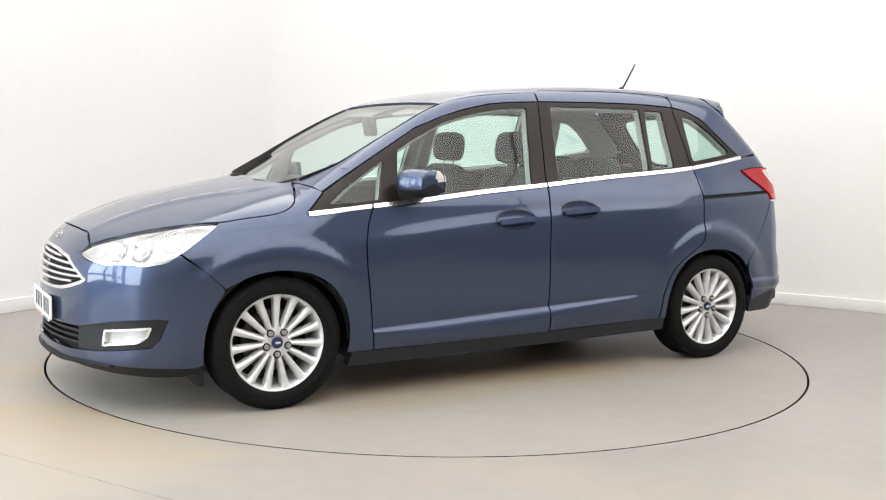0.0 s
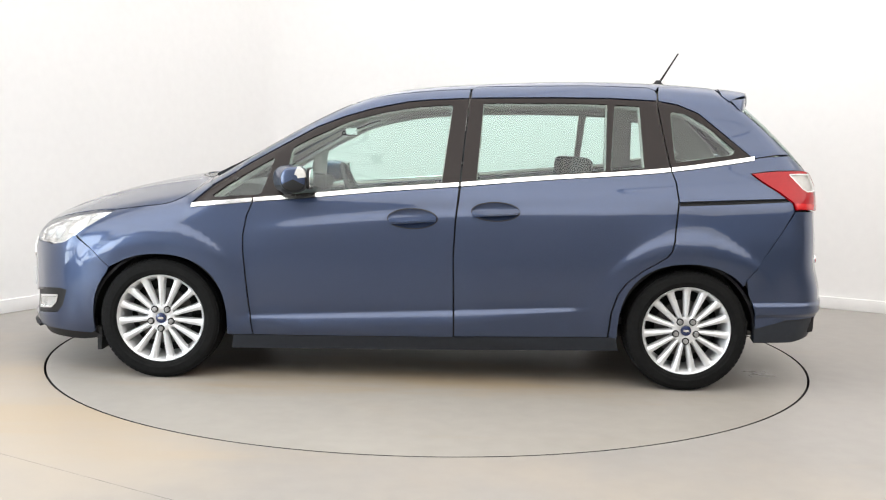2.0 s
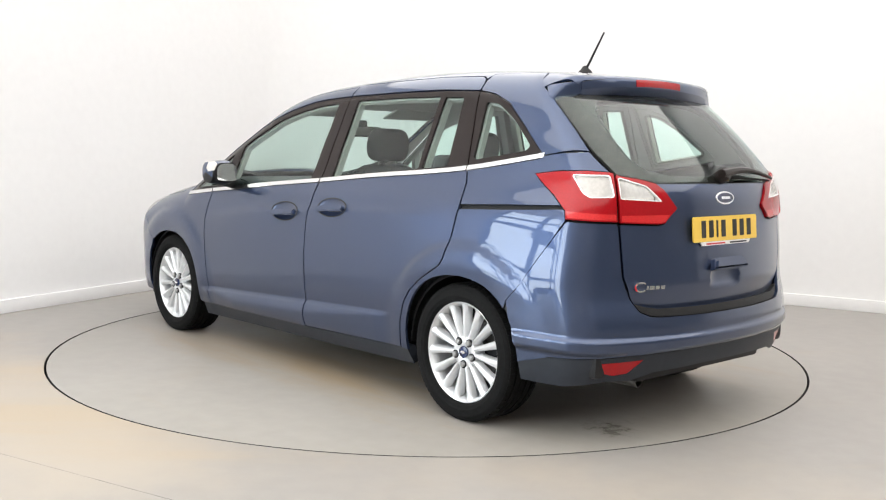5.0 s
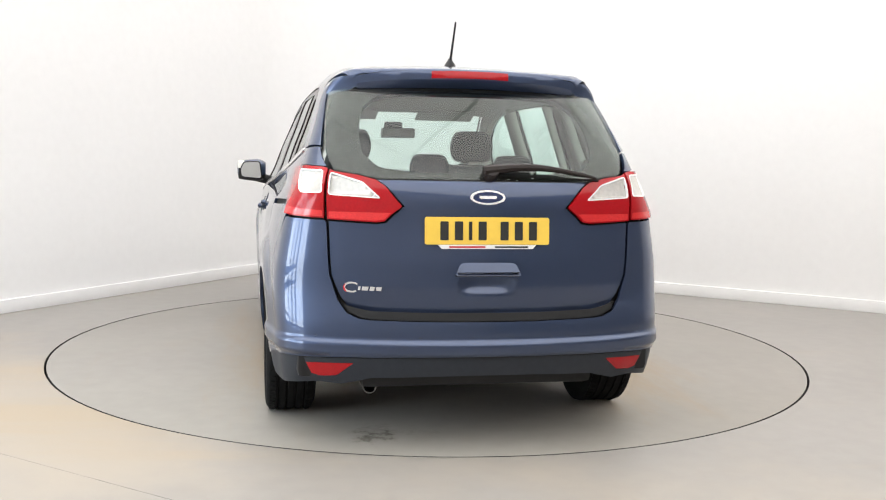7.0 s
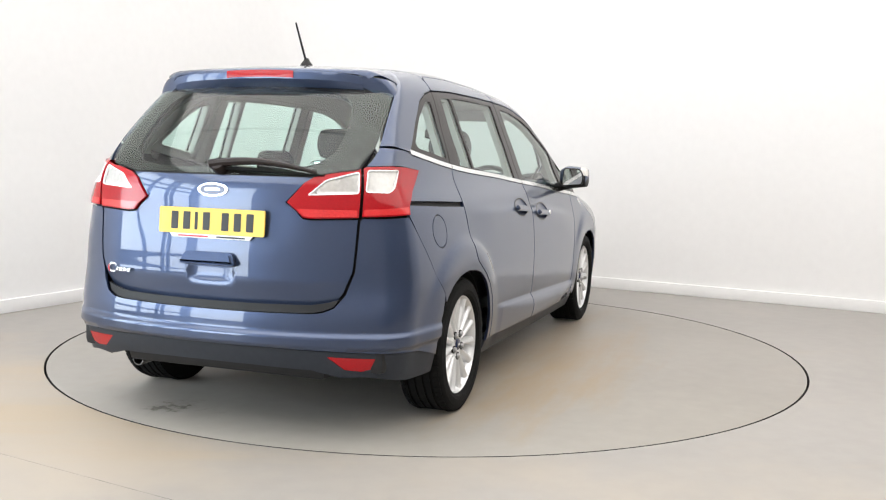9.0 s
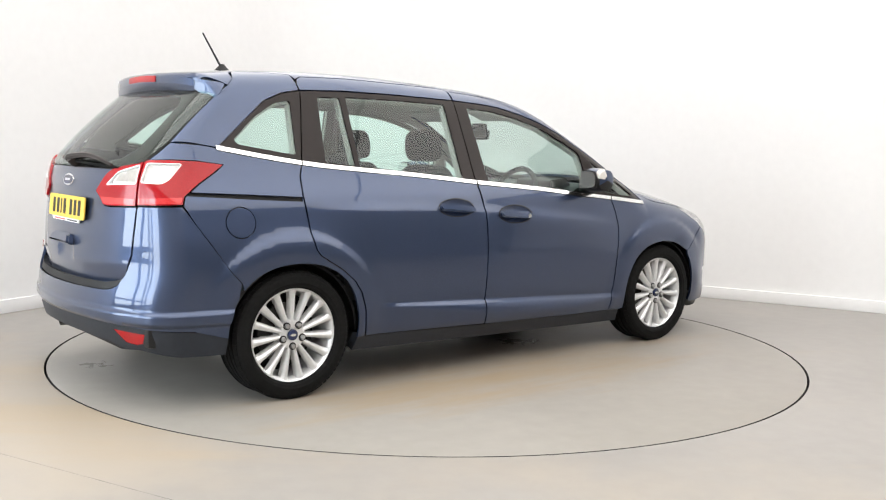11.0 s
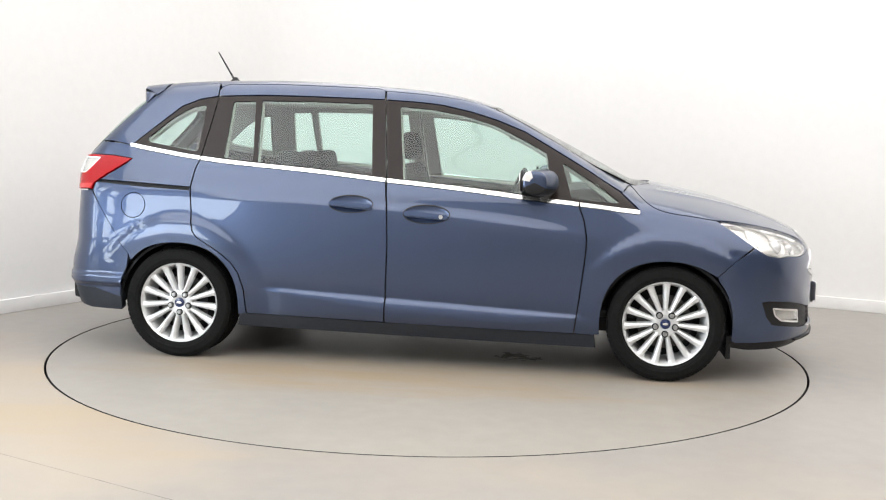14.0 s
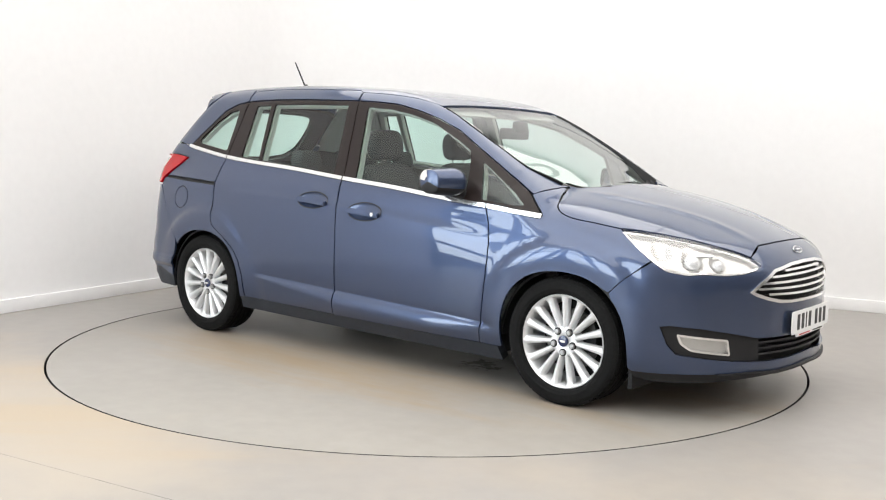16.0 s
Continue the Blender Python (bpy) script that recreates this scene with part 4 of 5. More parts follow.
# model badge as plain bright shapes
bm = bmesh.new()
m = on_body("rear", (.545, .688), .002)
ring = [(.034 * math.cos(t), .022 * math.sin(t)) for t in np.linspace(.7, 5.4, 22)]
add_prism(bm, ring + [(.8 * a + .002, .66 * b) for a, b in reversed(ring)], 0, .004, "z")
bmesh.ops.transform(bm, matrix=m, verts=bm.verts)
badge = part("model_badge", bm, CHROME, tailgate, "bright badge of plain shapes with a red tail")
bm = bmesh.new()
add_prism(bm, [(-.034, .0), (-.03, -.013), (-.018, -.021), (-.024, -.010), (-.029, .004), (-.022, .014), (-.030, .010)], .004, .0055, "z")
bmesh.ops.transform(bm, matrix=m, verts=bm.verts)
part("badge_tail", bm, RED_PAINT, badge)
for a, b in ((.026, .036), (.042, .068), (.074, .094), (.100, .122)):
    bm = bmesh.new()
    add_prism(bm, [(a, -.012), (b, -.012), (b + .003, .004), (a + .003, .004)], 0, .004, "z")
    bmesh.ops.transform(bm, matrix=m, verts=bm.verts)
    part("badge_bar", bm, CHROME, badge)

outer_lamp = [(.670, 1.160), (.69, 1.165), (.78, 1.169), (.884, 1.166), (1.007, 1.150), (.974, 1.120), (.904, 1.060), (.858, 1.003), (.856, .967), (.75, .963), (.657, .961)]
outer_white = rounded([(.83, 1.152), (.686, 1.150), (.672, 1.063), (.765, 1.058), (.79, 1.075)], .012)
inner_lamp = [(.664, 1.158), (.642, 1.149), (.55, 1.137), (.472, 1.120), (.432, 1.096), (.358, 1.016), (.40, .983), (.427, .954), (.46, .949), (.648, .957)]
outer_band = rounded([(.664, .969), (.75, .971), (.848, .974), (.851, 1.000), (.75, .996), (.667, .994)], .006)
inner_band = rounded([(.404, .990), (.430, .962), (.462, .957), (.640, .964), (.642, .990), (.52, .990)], .006)
inner_white = rounded([(.655, 1.143), (.523, 1.108), (.446, 1.046), (.648, 1.056)], .012)
for side in (False, True):
    for outline, white, band in ((outer_lamp, outer_white, outer_band), (inner_lamp, inner_white, inner_band)):
        l = skin("tail_lamp", "rear", shrink(outline, .002), RED_LENS, car, step=.018, lift=.010, rim=.016, flip=side, holes=[white], label="red tail lamp with a white reversing lens")
        skin("lamp_reflector", "rear", band, RED_BAND, l, step=.02, lift=.0115, rim=.006, flip=side)
        skin("white_lens", "rear", shrink(white, .001), WHITE_LENS, l, step=.015, lift=.006, rim=.012, flip=side, warp=lambda uv, p: -.004 * np.cos(uv[:, 0] * 420) ** 2)
        skin("lens_frame", "rear", shrink(white, -.001), WHITE, l, step=.02, lift=.0115, rim=.01, flip=side, holes=[shrink(white, .0035)])

glass_out = [(0, 1.128), (.470, 1.127), (.55, 1.144), (.650, 1.159), (.742, 1.253), (.80, 1.330), (.855, 1.395), (.925, 1.468), (.965, 1.50), (.90, 1.522), (.80, 1.531), (.519, 1.538), (0, 1.540)]
glass_in = [(0, 1.158), (.337, 1.158), (.478, 1.178), (.565, 1.232), (.62, 1.31), (.665, 1.39), (.69, 1.445), (.668, 1.482), (.60, 1.498), (.45, 1.506), (0, 1.510)]
rear_glass = skin("rear_window", "rear", halves(glass_out, "rear"), GLASS, car, step=.02, lift=-.001, rim=.004, label="heated rear window with a black border")
rear_glass.visible_shadow = False
skin("window_border", "rear", halves(glass_out, "rear"), GLOSS_BLACK, rear_glass, step=.02, lift=-.010, rim=0, holes=[halves(glass_in, "rear")])

# roof spoiler with the high brake lamp: the roof's own curve drawn out past the glass
REACH[0] = 1.812
END = .78


def face_edge(z, drop, a):
    return (a, z - drop * (a / END) ** 2 - .012 * (a / END) ** 8)


steps = np.linspace(END, 0, 10)
top_edge = [face_edge(1.594, .022, a) for a in steps]
seam_run = lay("side", [(-1.588, 1.568), (-1.625, 1.536)], "polar")
spoiler_out = [(-1.664, math.pi / 2), (-1.624, math.pi / 2 - .4)] + upper([-1.583], -.002) + seam_run + lay("rear", [(END + .02, 1.545)] + top_edge, "polar")
spoiler = skin("roof_spoiler", "polar", halves(spoiler_out, "polar"), PAINT, car, step=.02, rim=.012)
low_edge = [face_edge(1.552, .014, a) for a in steps]
skin("spoiler_face", "rear", halves(list(reversed(low_edge)) + top_edge, "rear"), PAINT, spoiler, step=.02, rim=.006)
tip_run = chart("rear", halves(low_edge, "rear"))
both("spoiler_end", "rear", [(.74, 1.528), (.775, 1.562), (.81, 1.561), (.90, 1.554), (1.0, 1.546), (.98, 1.50), (.93, 1.466), (.87, 1.478), (.80, 1.505)], PAINT, spoiler, step=.02, lift=-.003, rim=.03)
lamp_run = [(a, 1.588 - .04 * a * a) for a in np.linspace(-.30, .30, 13)]
skin("brake_lamp", "rear", lamp_run + [(a, b - .030) for a, b in reversed(lamp_run)], RED_LENS, spoiler, step=.02, lift=.004, rim=.01, label="red high-level brake lamp")
REACH[0] = 0.0
foot_run = chart("rear", [(a, 1.516 - .012 * (a / END) ** 2) for a, b in halves(low_edge, "rear")]) + np.array((.002, 0, 0))
bm = bmesh.new()
rows = [[bm.verts.new(p * (1 - k) + q * k + np.array((0, 0, -.010 * k * (1 - k)))) for k in np.linspace(0, 1, 5)] for p, q in zip(tip_run, foot_run)]
for a, b in zip(rows, rows[1:]):
    for j in range(4):
        bm.faces.new((a[j], a[j + 1], b[j + 1], b[j]))
part("spoiler_underside", bm, PAINT, spoiler, angle=60)
# rear wiper
m = on_body("rear", (-.02, 1.15), .02)
bm = bmesh.new()
p0 = chart("rear", [(a, 1.160 - .028 * k + .03 * math.sin(k * 3.0)) for k, a in zip(np.linspace(0, 1, 9), np.linspace(.02, -.50, 9))]) + np.array((-.035, 0, .005))
add_tube(bm, p0, .021, 8, .35)
wiper = part("rear_wiper", bm, GLOSS_BLACK, car)
bm = bmesh.new()
p1 = chart("rear", [(a, 1.152 - .022 * k) for k, a in zip(np.linspace(0, 1, 9), np.linspace(.01, -.52, 9))]) + np.array((-.014, 0, 0))
add_tube(bm, p1, .008, 6, .6)
part("wiper_blade", bm, RUBBER, wiper)
bm = bmesh.new()
add_lathe(bm, [(0, .02), (.028, .018), (.034, .0), (.034, -.03)], 24, "z", m)
part("wiper_pivot", bm, GLOSS_BLACK, wiper)

# rear bumper
rb = [(0, .556), (.2, .556), (.461, .560), (.505, .565), (.552, .585), (.595, .638), (.630, .732), (.642, .85), (.651, .945), (.66, .955), (.75, .957), (.855, .960)] + lay("side", [(-1.891, .876), (-1.789, .731), (-1.740, .656), (-1.689, .602)] + arc(*ARCH_R, 142, 176, 8)[1:], "rear") + [(.9, .386), (.786, .394), (.586, .403), (.3, .409), (0, .412)]


def bumper_step(uv, p):
    """A proud lower band under a narrow ledge, and a lip along its foot."""
    z = uv[:, 1]
    return .011 * (1 - ramp(z, .466, .484)) * ramp(z, .405, .420) + .003 * ramp(z, .420, .432) * (1 - ramp(z, .434, .446))


rear_bumper = skin("rear_bumper", "rear", shrink(halves(rb, "rear"), HALF_GAP), PAINT, car, step=.02, warp=bumper_step)
ledge = [(0, .592), (.2, .592), (.461, .596), (.52, .606), (.57, .62), (.548, .590), (.50, .570), (.461, .563), (.2, .558), (0, .558)]
skin("loading_ledge", "rear", halves(ledge, "rear"), BLACK, rear_bumper, step=.02, lift=-.010, rim=.03)
valance = [(0, .409), (.3, .406), (.586, .399), (.786, .391), (.9, .383)] + lay("side", [(-1.747, .36), (-1.752, .26)], "rear") + [(.85, .262), (.70, .287), (.66, .290), (.585, .283), (.5, .305), (.466, .315), (.2, .325), (0, .327)]
refl = rounded([(.735, .372), (.522, .379), (.594, .320), (.657, .314), (.722, .335)], .008)
valance_ob = skin("rear_valance", "rear", halves(valance, "rear"), SILL, car, step=.03, lift=-.006, rim=.05, holes=[refl, [(-a, b) for a, b in refl]], label="dark grey plastic lower bumper")
for side in (False, True):
    skin("reflector", "rear", shrink(refl, .001), RED_LENS, valance_ob, step=.02, lift=-.007, rim=.01, flip=side, label="red bumper reflector")
for a in (.66, .27, -.27, -.66):
    bm = bmesh.new()
    add_lathe(bm, [(0, .003), (.010, .003), (.012, 0), (.012, -.01)], 20, "z", on_body("rear", (a, .478), 0))
    part("parking_sensor", bm, PAINT, rear_bumper)
    bm = bmesh.new()
    add_lathe(bm, [(.0125, .0008), (.0145, .0008), (.0145, -.004)], 20, "z", on_body("rear", (a, .478), 0))
    part("sensor_ring", bm, BLACK, rear_bumper)
bm = bmesh.new()
add_lathe(bm, [(.024, .0), (.028, 0), (.028, .3), (.024, .3)], 24, "x", pose(-2.10, .46, .262))
part("exhaust_tip", bm, STEEL, car)

# dark inner shells that close the gaps behind the panels
shell = [(1.80, .70), (1.655, .597)] + arc(ARCH_F[0], ARCH_F[1], .372, 52, 188)[1:] + [(1.0, .20), (-1.0, .22)] + arc(ARCH_R[0], ARCH_R[1], .376, -8, 146) + [(-1.70, .62), (-1.90, .90), (-1.92, 1.15), (-1.90, 1.22)] + belt_run(-1.72, 1.2, -.02, 20) + [(1.30, .96), (1.60, .90), (1.72, .84)]
both("inner_shell", "side", shell, GAP, car, step=.06, lift=-.018, rim=0)
skin("inner_shell", "rear", halves([(0, 1.13), (.46, 1.13), (.64, 1.15), (.80, 1.15), (.95, .95), (.98, .7), (.95, .35), (.6, .30), (0, .33)], "rear"), GAP, car, step=.06, lift=-.04, rim=0)
skin("inner_shell", "front", halves([(0, .83), (.35, .81), (.44, .76), (.9, .74), (.98, .6), (.92, .24), (.5, .24), (0, .25)], "front"), GAP, car, step=.06, lift=-.085, rim=0)

# underbody, wheel housings
for lo, hi in (((-1.0, -.78, .19), (1.0, .78, .30)), ((-2.12, -.50, .26), (-1.0, .50, .44)), ((1.0, -.50, .20), (2.05, .50, .40)),
               ((-2.10, -.76, .305), (-1.78, .76, .44)), ((-1.80, -.54, .22), (-1.0, .54, .30)), ((1.78, -.70, .215), (2.04, .70, .40))):
    bm = bmesh.new()
    add_box(bm, lo, hi, .03)
    part("underbody_panel", bm, BLACK, car)
for x, a in ((AXLE, ARCH_F), (-AXLE, ARCH_R)):
    for s in (-1, 1):
        bm = bmesh.new()
        prev = None
        for k in range(25):
            t = radians(-1 + 182 * k / 24)
            ring = [bm.verts.new((a[0] + r * math.cos(t), s * y, a[1] + r * math.sin(t))) for r, y in ((.357, .846), (.372, .842), (.372, .56), (.10, .53))]
            if prev:
                for j in range(3):
                    bm.faces.new((prev[j], prev[j + 1], ring[j + 1], ring[j]))
            prev = ring
        part("wheel_housing", bm, BLACK, car)
        if x > 0:
            bm = bmesh.new()
            add_box(bm, (x + .335, s * .66 - .13, .13), (x + .36, s * .66 + .13, .26), .004)
            part("air_deflector", bm, BLACK, car)


# ---- wheels ----
def wheel(m):
    """Rim barrel with a tyre, fifteen spokes, nuts, cap and brake disc; its outside looks along +y."""
    bm = bmesh.new()
    add_lathe(bm, [(.232, .075), (.2365, .082), (.2365, .090), (.231, .094), (.224, .088), (.216, .070), (.208, .03), (.200, -.09), (.218, -.10), (.226, -.104)], 64, "y")
    rim = part("wheel", bm, ALLOY, car, "fifteen-spoke silver alloy wheel with black tyre")
    rim.matrix_basis = m
    bm = bmesh.new()
    r0 = TYRE
    prof = [(.226, -.104), (.250, -.113), (.285, -.112), (.306, -.100), (r0 - .004, -.088)]
    for g in (-.058, -.020, .020, .058):
        prof += [(r0 - .001, g - .006), (r0 - .009, g - .004), (r0 - .009, g + .004), (r0 - .001, g + .006)]
    prof += [(r0 - .004, .088), (.309, .099), (.300, .106), (.296, .107), (.294, .109), (.270, .113), (.262, .1135), (.260, .112), (.246, .109), (.238, .098), (.233, .09)]
    add_lathe(bm, prof, 72, "y")
    part("tyre", bm, RUBBER, rim, "black rubber tyre", angle=35)
    # shoulder blocks
    bm = bmesh.new()
    for k in range(72):
        t = 2 * math.pi * k / 72
        for y in (-.083, .083):
            add_box(bm, (-.0105, -.013, -.003), (.0105, .013, .003), 0, Matrix.Rotation(-t, 4, "Y") @ Matrix.Translation((0, y, r0 - .0035)) @ pose(0, 0, 0, -14 if y > 0 else 14, 0, 0))
    tagged(part("tread", bm, RUBBER, rim, smooth=False), kind="stuff")
    spoke_mesh = None
    for k in range(15):
        t = 2 * math.pi * k / 15
        if spoke_mesh is None:
            bm = bmesh.new()
            rows = []
            for r, w, f, d in ((.048, .0100, .076, .03), (.075, .0102, .079, .034), (.12, .0120, .082, .036), (.17, .0150, .084, .036), (.200, .0165, .084, .036), (.212, .0190, .085, .03), (.222, .025, .087, .022), (.230, .036, .088, .016)):
                rows.append([bm.verts.new(q) for q in ((-w - .004, f - d, r), (-w, f - .008, r), (-w * .70, f - .002, r), (-w * .2, f + .0015, r), (0, f + .0022, r), (w * .2, f + .0015, r), (w * .70, f - .002, r), (w, f - .008, r), (w + .004, f - d, r))])
            for a, b in zip(rows, rows[1:]):
                for j in range(8):
                    bm.faces.new((a[j], a[j + 1], b[j + 1], b[j]))
            bm.faces.new(rows[0])
            bm.faces.new(rows[-1][::-1])
            sp = part("spoke", bm, ALLOY, rim, angle=30)
            spoke_mesh = sp.data
        else:
            sp = new("spoke", spoke_mesh)
            sp.parent = rim
        sp.matrix_basis = Matrix.Rotation(t, 4, "Y")
    bm = bmesh.new()
    add_lathe(bm, [(0, .076), (.030, .076), (.034, .079), (.060, .079), (.072, .076), (.078, .06), (.078, .02)], 40, "y")
    part("hub", bm, ALLOY, rim)
    nut_mesh = None
    for k in range(5):
        t = 2 * math.pi * (k + .5) / 5
        if nut_mesh is None:
            bm = bmesh.new()
            add_lathe(bm, [(.0128, .079), (.0128, .089), (.010, .093), (0, .0935)], 18, "y", Matrix.Translation((0, 0, .0565)))
            nut_faces = len(bm.faces)
            add_lathe(bm, [(.0190, .074), (.0190, .0825), (.0180, .0828), (.0165, .081), (.0125, .0805)], 24, "y", Matrix.Translation((0, 0, .0565)))
            for face in list(bm.faces)[nut_faces:]:
                face.material_index = 1
            nu = part("wheel_nut", bm, [NUT, BLACK], rim)
            nut_mesh = nu.data
        else:
            nu = new("wheel_nut", nut_mesh)
            nu.parent = rim
        nu.matrix_basis = Matrix.Rotation(t, 4, "Y")
    bm = bmesh.new()
    add_lathe(bm, [(.028, .078), (.0275, .084), (.024, .086), (0, .087)], 30, "y")
    part("centre_cap", bm, NAVY, rim, "navy centre cap")
    bm = bmesh.new()
    add_prism(bm, ellipse(0, 0, .016, .0065, 20), .0865, .0885, "y")
    part("cap_mark", bm, CHROME, rim)
    bm = bmesh.new()
    add_lathe(bm, [(.05, .02), (.075, .02), (.078, .0), (.148, .0), (.150, -.003), (.150, -.02), (.148, -.023), (.05, -.023)], 48, "y")
    part("brake_disc", bm, STEEL, rim)
    bm = bmesh.new()
    add_box(bm, (-.15, -.04, -.055), (-.085, .018, .055), .012)
    part("brake_caliper", bm, BLACK, rim)
    bm = bmesh.new()
    add_lathe(bm, [(.0, -.06), (.2, -.06), (.2, -.07), (0, -.07)], 40, "y")
    part("backplate", bm, GAP, rim)
    return rim


for x in (AXLE, -AXLE):
    for s in (1, -1):
        y = .757 if x > 0 else .762
        wheel(Matrix.Translation((x, s * y, HUB + .008)) @ (Matrix() if s > 0 else pose(0, 0, 0, 0, 0, 180)))

# ---- door mirrors ----
for s in (1, -1):
    bm = bmesh.new()

    def shell_at(k, t, grow=0.0):
        """The housing's skin: k from the car outwards and round onto the end, t round the section."""
        y = .838 + .172 * min(k, 1) + .016 * max(0, k - 1) ** .6
        shut = 1 - .30 * max(0, 1 - k / .35) ** 2 if k < 1 else max(.02, 1 - max(0, k - 1) ** 1.5)
        ax, az = (.100 - .036 * min(k, 1) ** 1.6) * shut + grow, (.076 - .014 * min(k, 1) ** 2) * shut + grow
        cx, cz = .600 + .100 - .036 * min(k, 1) ** 1.6, 1.076 + .002 * k
        c, q = math.cos(t), math.sin(t)
        return (cx + ax * math.copysign(abs(c) ** .78, c), s * (y + grow), cz + az * math.copysign(abs(q) ** .82, q))

    def loft(ks, ts, grow=0.0, close=True):
        rows = [[bm.verts.new(shell_at(k, t, grow)) for t in ts] for k in ks]
        n = len(ts)
        for a, b in zip(rows, rows[1:]):
            for j in range(n if close else n - 1):
                bm.faces.new((a[j], a[(j + 1) % n], b[(j + 1) % n], b[j]))
        return rows

    rows = loft([0, .06, .12, .18, .25, .32, .4, .5, .6, .7, .8, .9, 1, 1.03, 1.08, 1.14, 1.2, 1.3, 1.4, 1.55, 1.7, 1.85, 1.98], [2 * math.pi * j / 64 for j in range(64)])
    bm.faces.new(rows[0])
    bm.faces.new(rows[-1])
    bmesh.ops.recalc_face_normals(bm, faces=bm.faces)
    for i, f in enumerate(bm.faces):
        if 36 <= i % 64 < 60 or f.calc_center_median().x < .604:
            f.material_index = 1
    mirror = part("door_mirror", bm, [PAINT, BLACK], car, "blue door mirror with black base and white indicator", angle=85)
    bm = bmesh.new()
    add_tube(bm, [(.735, s * .76, 1.0), (.72, s * .83, 1.015), (.70, s * .90, 1.03)], .034, 10, .9)
    part("mirror_arm", bm, BLACK, mirror)
    bm = bmesh.new()
    loft([.80, .92, 1, 1.08, 1.2, 1.4, 1.6, 1.75], [radians(a) for a in np.linspace(104, 172, 14)], .003, False)
    bmesh.ops.recalc_face_normals(bm, faces=bm.faces)
    bmesh.ops.solidify(bm, geom=list(bm.faces), thickness=.004)
    part("indicator", bm, WHITE_LENS, mirror, "white side indicator lens")
    bm = bmesh.new()
    add_prism(bm, rounded([(s * .862, 1.020), (s * 1.0, 1.030), (s * 1.008, 1.085), (s * .985, 1.135), (s * .875, 1.140)], .02), .585, .60, "x", .003)
    m_ob = part("mirror_shell", bm, BLACK, mirror)
    bm = bmesh.new()
    add_prism(bm, rounded([(s * .868, 1.026), (s * .994, 1.036), (s * 1.001, 1.085), (s * .980, 1.129), (s * .881, 1.134)], .018), .581, .584, "x")
    part("mirror_glass", bm, MIRROR, mirror)

# aerial
bm = bmesh.new()
add_tube(bm, [(-1.365, 0, 1.672), (-1.42, 0, 1.762), (-1.468, 0, 1.842)], .0062, 8, .7)
aerial = part("aerial", bm, BLACK, car)
bm = bmesh.new()
add_lathe(bm, [(.034, -.006), (.032, .004), (.018, .020), (.010, .034), (0, .036)], 20, "z", Matrix.Translation((-1.355, 0, 1.648)) @ Matrix.Diagonal((1.3, .8, 1, 1)))
part("aerial_base", bm, BLACK, aerial)

# ---- cabin ----
bm = bmesh.new()
add_box(bm, (-2.0, -.70, .32), (1.25, .70, .36), .01)
part("cabin_floor", bm, DASH, car)
both("door_card", "side", belt_run(-1.70, 1.0, -.01, 16) + [(1.0, .45), (-1.05, .45), (-1.1, .72), (-1.65, .72)], DASH, car, step=.07, lift=-.095, rim=0, label="dark grey inner door lining")
both("belt_trim", "side", belt_run(-1.70, 1.05, .004, 16) + belt_run(1.05, -1.70, -.03, 16), DASH, car, step=.04, lift=-.05, rim=.05)


def trim_panel(outline, holes):
    both("pillar_trim", "side", outline, TRIM, car, step=.04, lift=-.024, rim=.03, holes=holes, label="light grey pillar lining")


trim_panel(shrink(rim_front, .004), [shrink(g_tri, .003), shrink(g_front, .006)])
trim_panel(shrink(rim_rear, .004), [shrink(g_one, .005), shrink(g_two, .005)])
trim_panel(shrink(rim_quarter, .004), [shrink(g_quarter, .008)])
lining = upper([.36, .2, 0, -.6, -1.2, -1.5], -.02)
skin("roof_lining", "polar", halves([(.37, math.pi / 2)] + [(a, b - .16) for a, b in lining] + [(-1.56, math.pi / 2)], "polar"), TRIM, car, step=.07, lift=-.04, rim=0, label="pale grey cloth roof lining")
both("pillar_lining", "polar", shrink(rail, .006), TRIM, car, step=.05, lift=-.022, rim=0, label="light grey front pillar lining")
both("pillar_lining", "polar", shrink(pillar, .012), TRIM, car, step=.05, lift=-.022, rim=0, label="light grey rear pillar lining")
both("side_lining", "side", [(-1.31, 1.15), (-1.72, 1.21), (-1.92, 1.235), (-1.93, 1.0), (-1.88, .72), (-1.5, .70), (-1.31, .70)], DASH, car, step=.06, lift=-.06, rim=0, label="dark load bay side lining")
skin("tailgate_lining", "rear", halves([(0, 1.13), (.47, 1.135), (.66, 1.165), (.82, 1.17), (.82, .70), (0, .70)], "rear"), DASH, car, step=.06, lift=-.055, rim=0, label="dark tailgate lining")
bay = lay("side", [(-1.19, 1.53), (-1.19, 1.13), (-1.5, 1.165), (-1.72, 1.19), (-1.92, 1.22)] + gate_seam[1:], "polar") + upper([-1.56, -1.4, -1.19], -.015)
both("bay_lining", "polar", shrink(bay, .004), TRIM, car, step=.04, lift=-.046, rim=.012, holes=[lay("side", shrink(g_quarter, -.004), "polar")], label="light grey load bay pillar lining")
skin("gate_lining", "rear", halves(glass_out, "rear"), DASH, car, step=.03, lift=-.03, rim=.02, holes=[shrink(halves(glass_in, "rear"), -.006)], label="dark lining round the rear window")
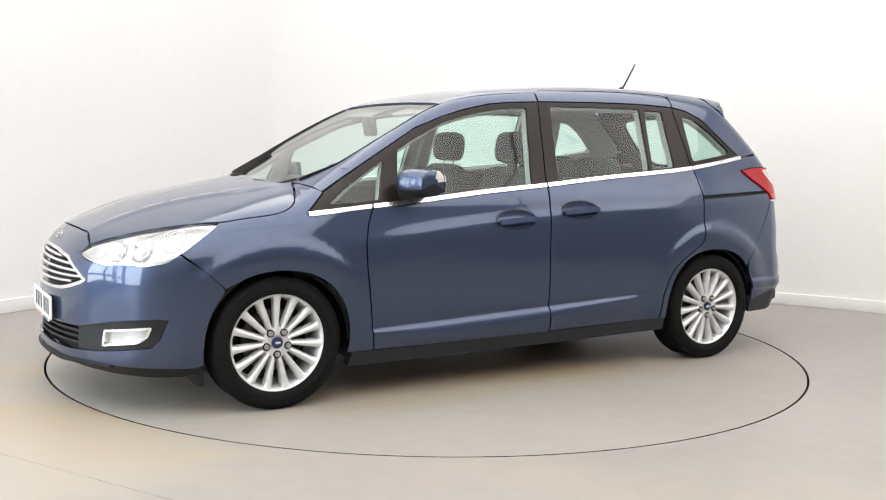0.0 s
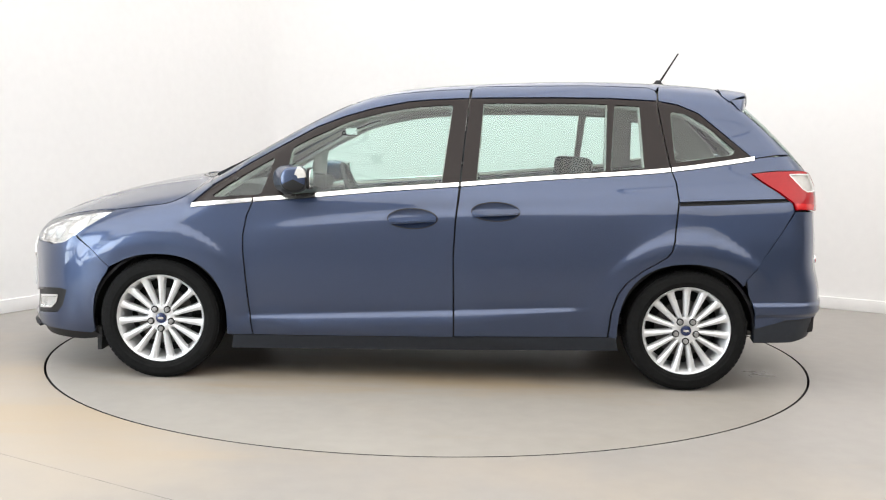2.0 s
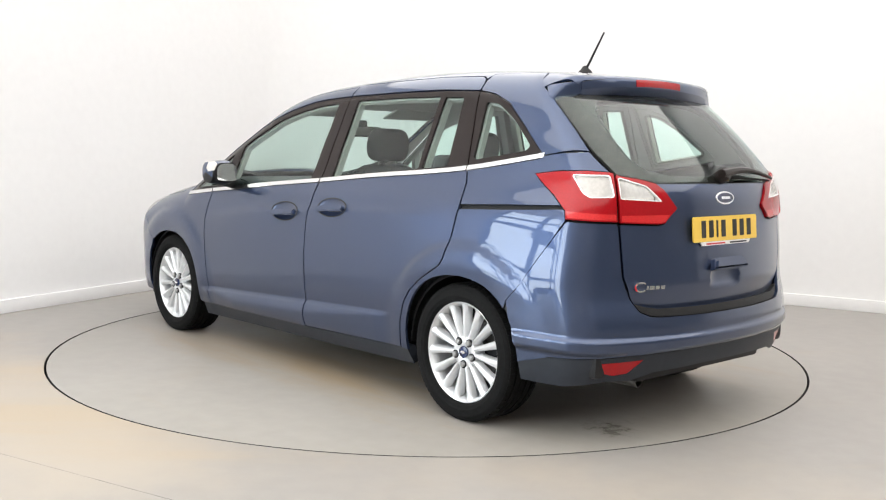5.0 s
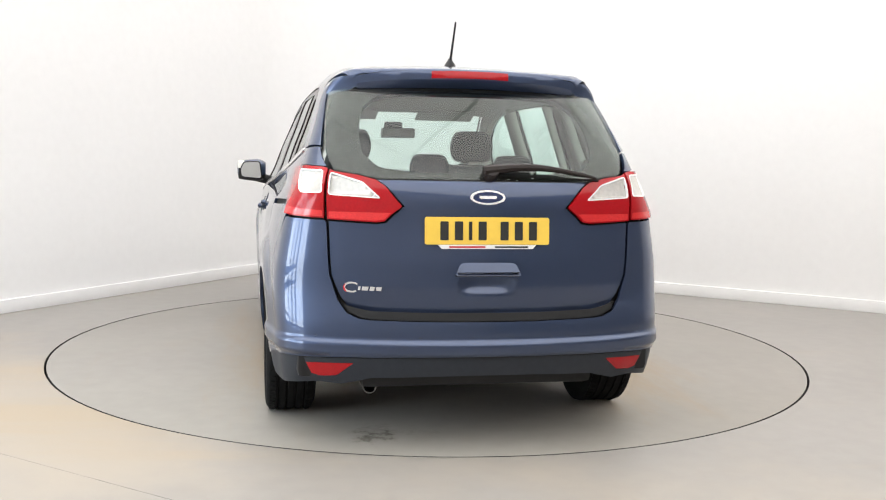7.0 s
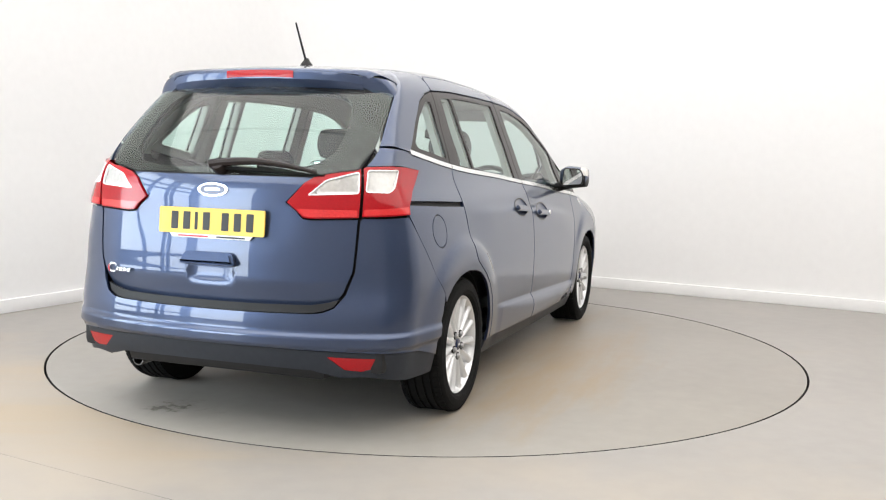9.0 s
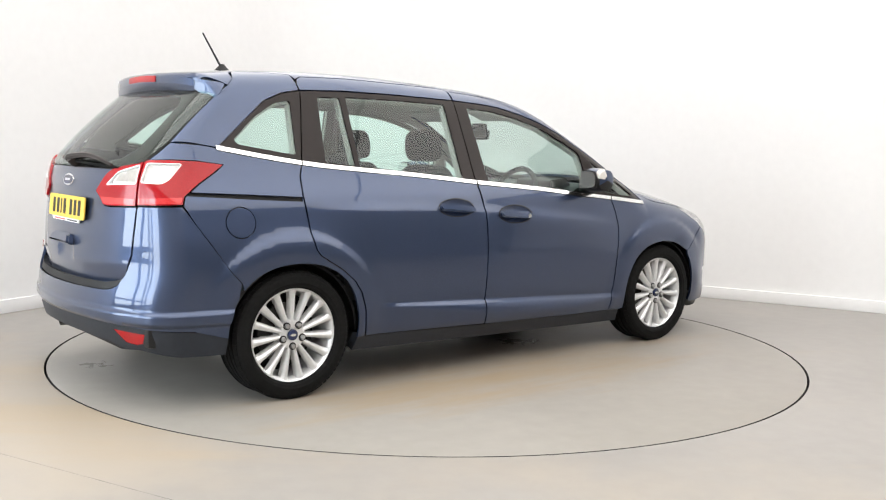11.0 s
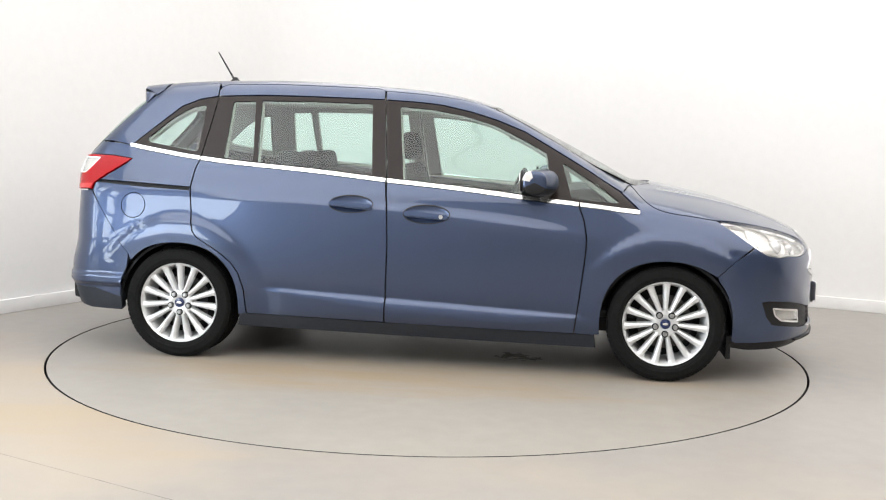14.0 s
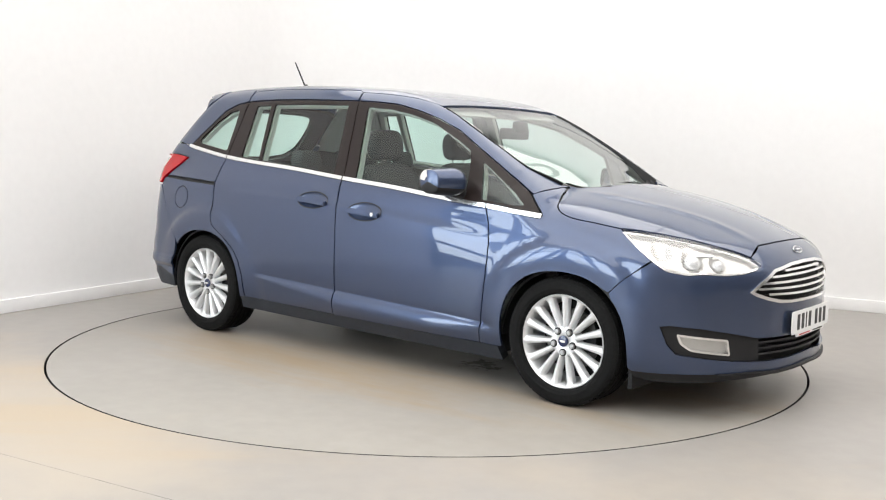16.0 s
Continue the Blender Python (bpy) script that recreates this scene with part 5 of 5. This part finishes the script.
# dashboard
bm = bmesh.new()
prof = [(1.30, .98), (1.12, 1.035), (.92, 1.04), (.78, 1.02), (.70, .97), (.68, .90), (.74, .78), (.80, .62), (1.25, .60)]
add_prism(bm, rounded(prof, .03), -.68, .68, "y", .01)
dash = part("dashboard", bm, DASH, car)
bm = bmesh.new()
add_prism(bm, rounded([(.86, 1.02), (.80, 1.075), (.66, 1.06), (.66, .98)], .02), -.55, -.22, "y", .012)
part("instrument_hood", bm, DASH, dash)
bm = bmesh.new()
add_box(bm, (.675, -.14, .80), (.70, .14, .96), .01)
part("centre_screen", bm, GLOSS_BLACK, dash)
# steering wheel on the right-hand side
bm = bmesh.new()
add_lathe(bm, [(.185 + .017 * math.cos(t), .017 * math.sin(t)) for t in np.linspace(0, 2 * math.pi, 11)], 40, "x", pose(.50, -.37, .96, 0, 24, 0))
sw = part("steering_wheel", bm, DASH, car, "dark leather steering wheel")
bm = bmesh.new()
add_lathe(bm, [(0, -.03), (.06, -.03), (.07, 0), (.06, .03), (0, .035)], 24, "x", pose(.51, -.37, .96, 0, 24, 0))
for t in (0, 180, 270):
    add_box(bm, (-.012, -.018, 0), (.012, .018, .175), .006, pose(.51, -.37, .96, 0, 24, 0) @ pose(0, 0, 0, t + 90 if t != 270 else 180, 0, 0))
part("wheel_boss", bm, DASH, sw)
# inside mirror and sun visors
bm = bmesh.new()
add_box(bm, (-.015, -.115, -.034), (.012, .115, .034), .014, pose(.50, -.03, 1.345, 0, 8, -12))
im = part("inside_mirror", bm, BLACK, car)
bm = bmesh.new()
add_box(bm, (-.0175, -.106, -.027), (-.0155, .106, .027), 0, pose(.50, -.03, 1.345, 0, 8, -12))
part("mirror_glass", bm, MIRROR, im)
bm = bmesh.new()
add_box(bm, (.50, -.06, 1.355), (.54, .06, 1.42), .015)
part("mirror_mount", bm, BLACK, im)
for s in (-1, 1):
    bm = bmesh.new()
    add_box(bm, (-.08, s * .32 - .19, -.007), (.08, s * .32 + .19, .007), .006, pose(.36, 0, 1.462, 0, 20, 0))
    part("sun_visor", bm, TRIM, car)


def seat(x, y, top, width, rest_top, rest_w=.26, rake=14):
    """A car seat: cushion, bolstered backrest and a headrest on two posts."""
    bm = bmesh.new()
    add_box(bm, (x - .05, y - width / 2, .50), (x + .46, y + width / 2, .66), .06, seg=3)
    s = part("car_seat", bm, CLOTH, car, "dark grey cloth seat with headrest")
    h = top - .60
    m = pose(x, y, .60, 0, -rake, 0)
    w = width / 2
    bm = bmesh.new()
    add_pillow(bm, rounded([(-w, 0), (w, 0), (w * 1.02, h * .6), (w * .80, h * .93), (w * .55, h), (-w * .55, h), (-w * .80, h * .93), (-w * 1.02, h * .6)], .07, 4), .07, .05)
    bmesh.ops.transform(bm, matrix=m, verts=bm.verts)
    part("backrest", bm, CLOTH, s)
    bm = bmesh.new()
    r, q = rest_w / 2, rest_top - top
    add_pillow(bm, rounded([(-r * .82, .02), (r * .82, .02), (r, q * .5), (r * .80, q), (-r * .80, q), (-r, q * .5)], .05, 4), .055, .03)
    bmesh.ops.transform(bm, matrix=m @ pose(.01, 0, h, 0, 8, 0), verts=bm.verts)
    part("headrest", bm, CLOTH, s)
    for k in (-.06, .06):
        bm = bmesh.new()
        add_tube(bm, [m @ Vector((0, k, h - .04)), m @ Vector((0, k, h + .07))], .006, 8)
        part("headrest_post", bm, CHROME, s)


for y in (.37, -.37):
    seat(-.10, y, 1.165, .50, 1.37, .27)
for y in (.46, 0, -.46):
    seat(-.74, y, 1.08, .42, 1.23, .22)


# ---- what moves: the turntable turns at an even pace and carries the car ----
def motions():
    times = [0.5 * i for i in range(33)]
    walk(turntable, [(t, pose(0, 0, 0, 0, 0, 209.66 - 15.582 * t)) for t in times])
    walk(car, [(t, pose(0, 0, 0, 0, 0, 209.66 - 15.582 * t) @ pose(.011, .177, 0)) for t in times])


motions()
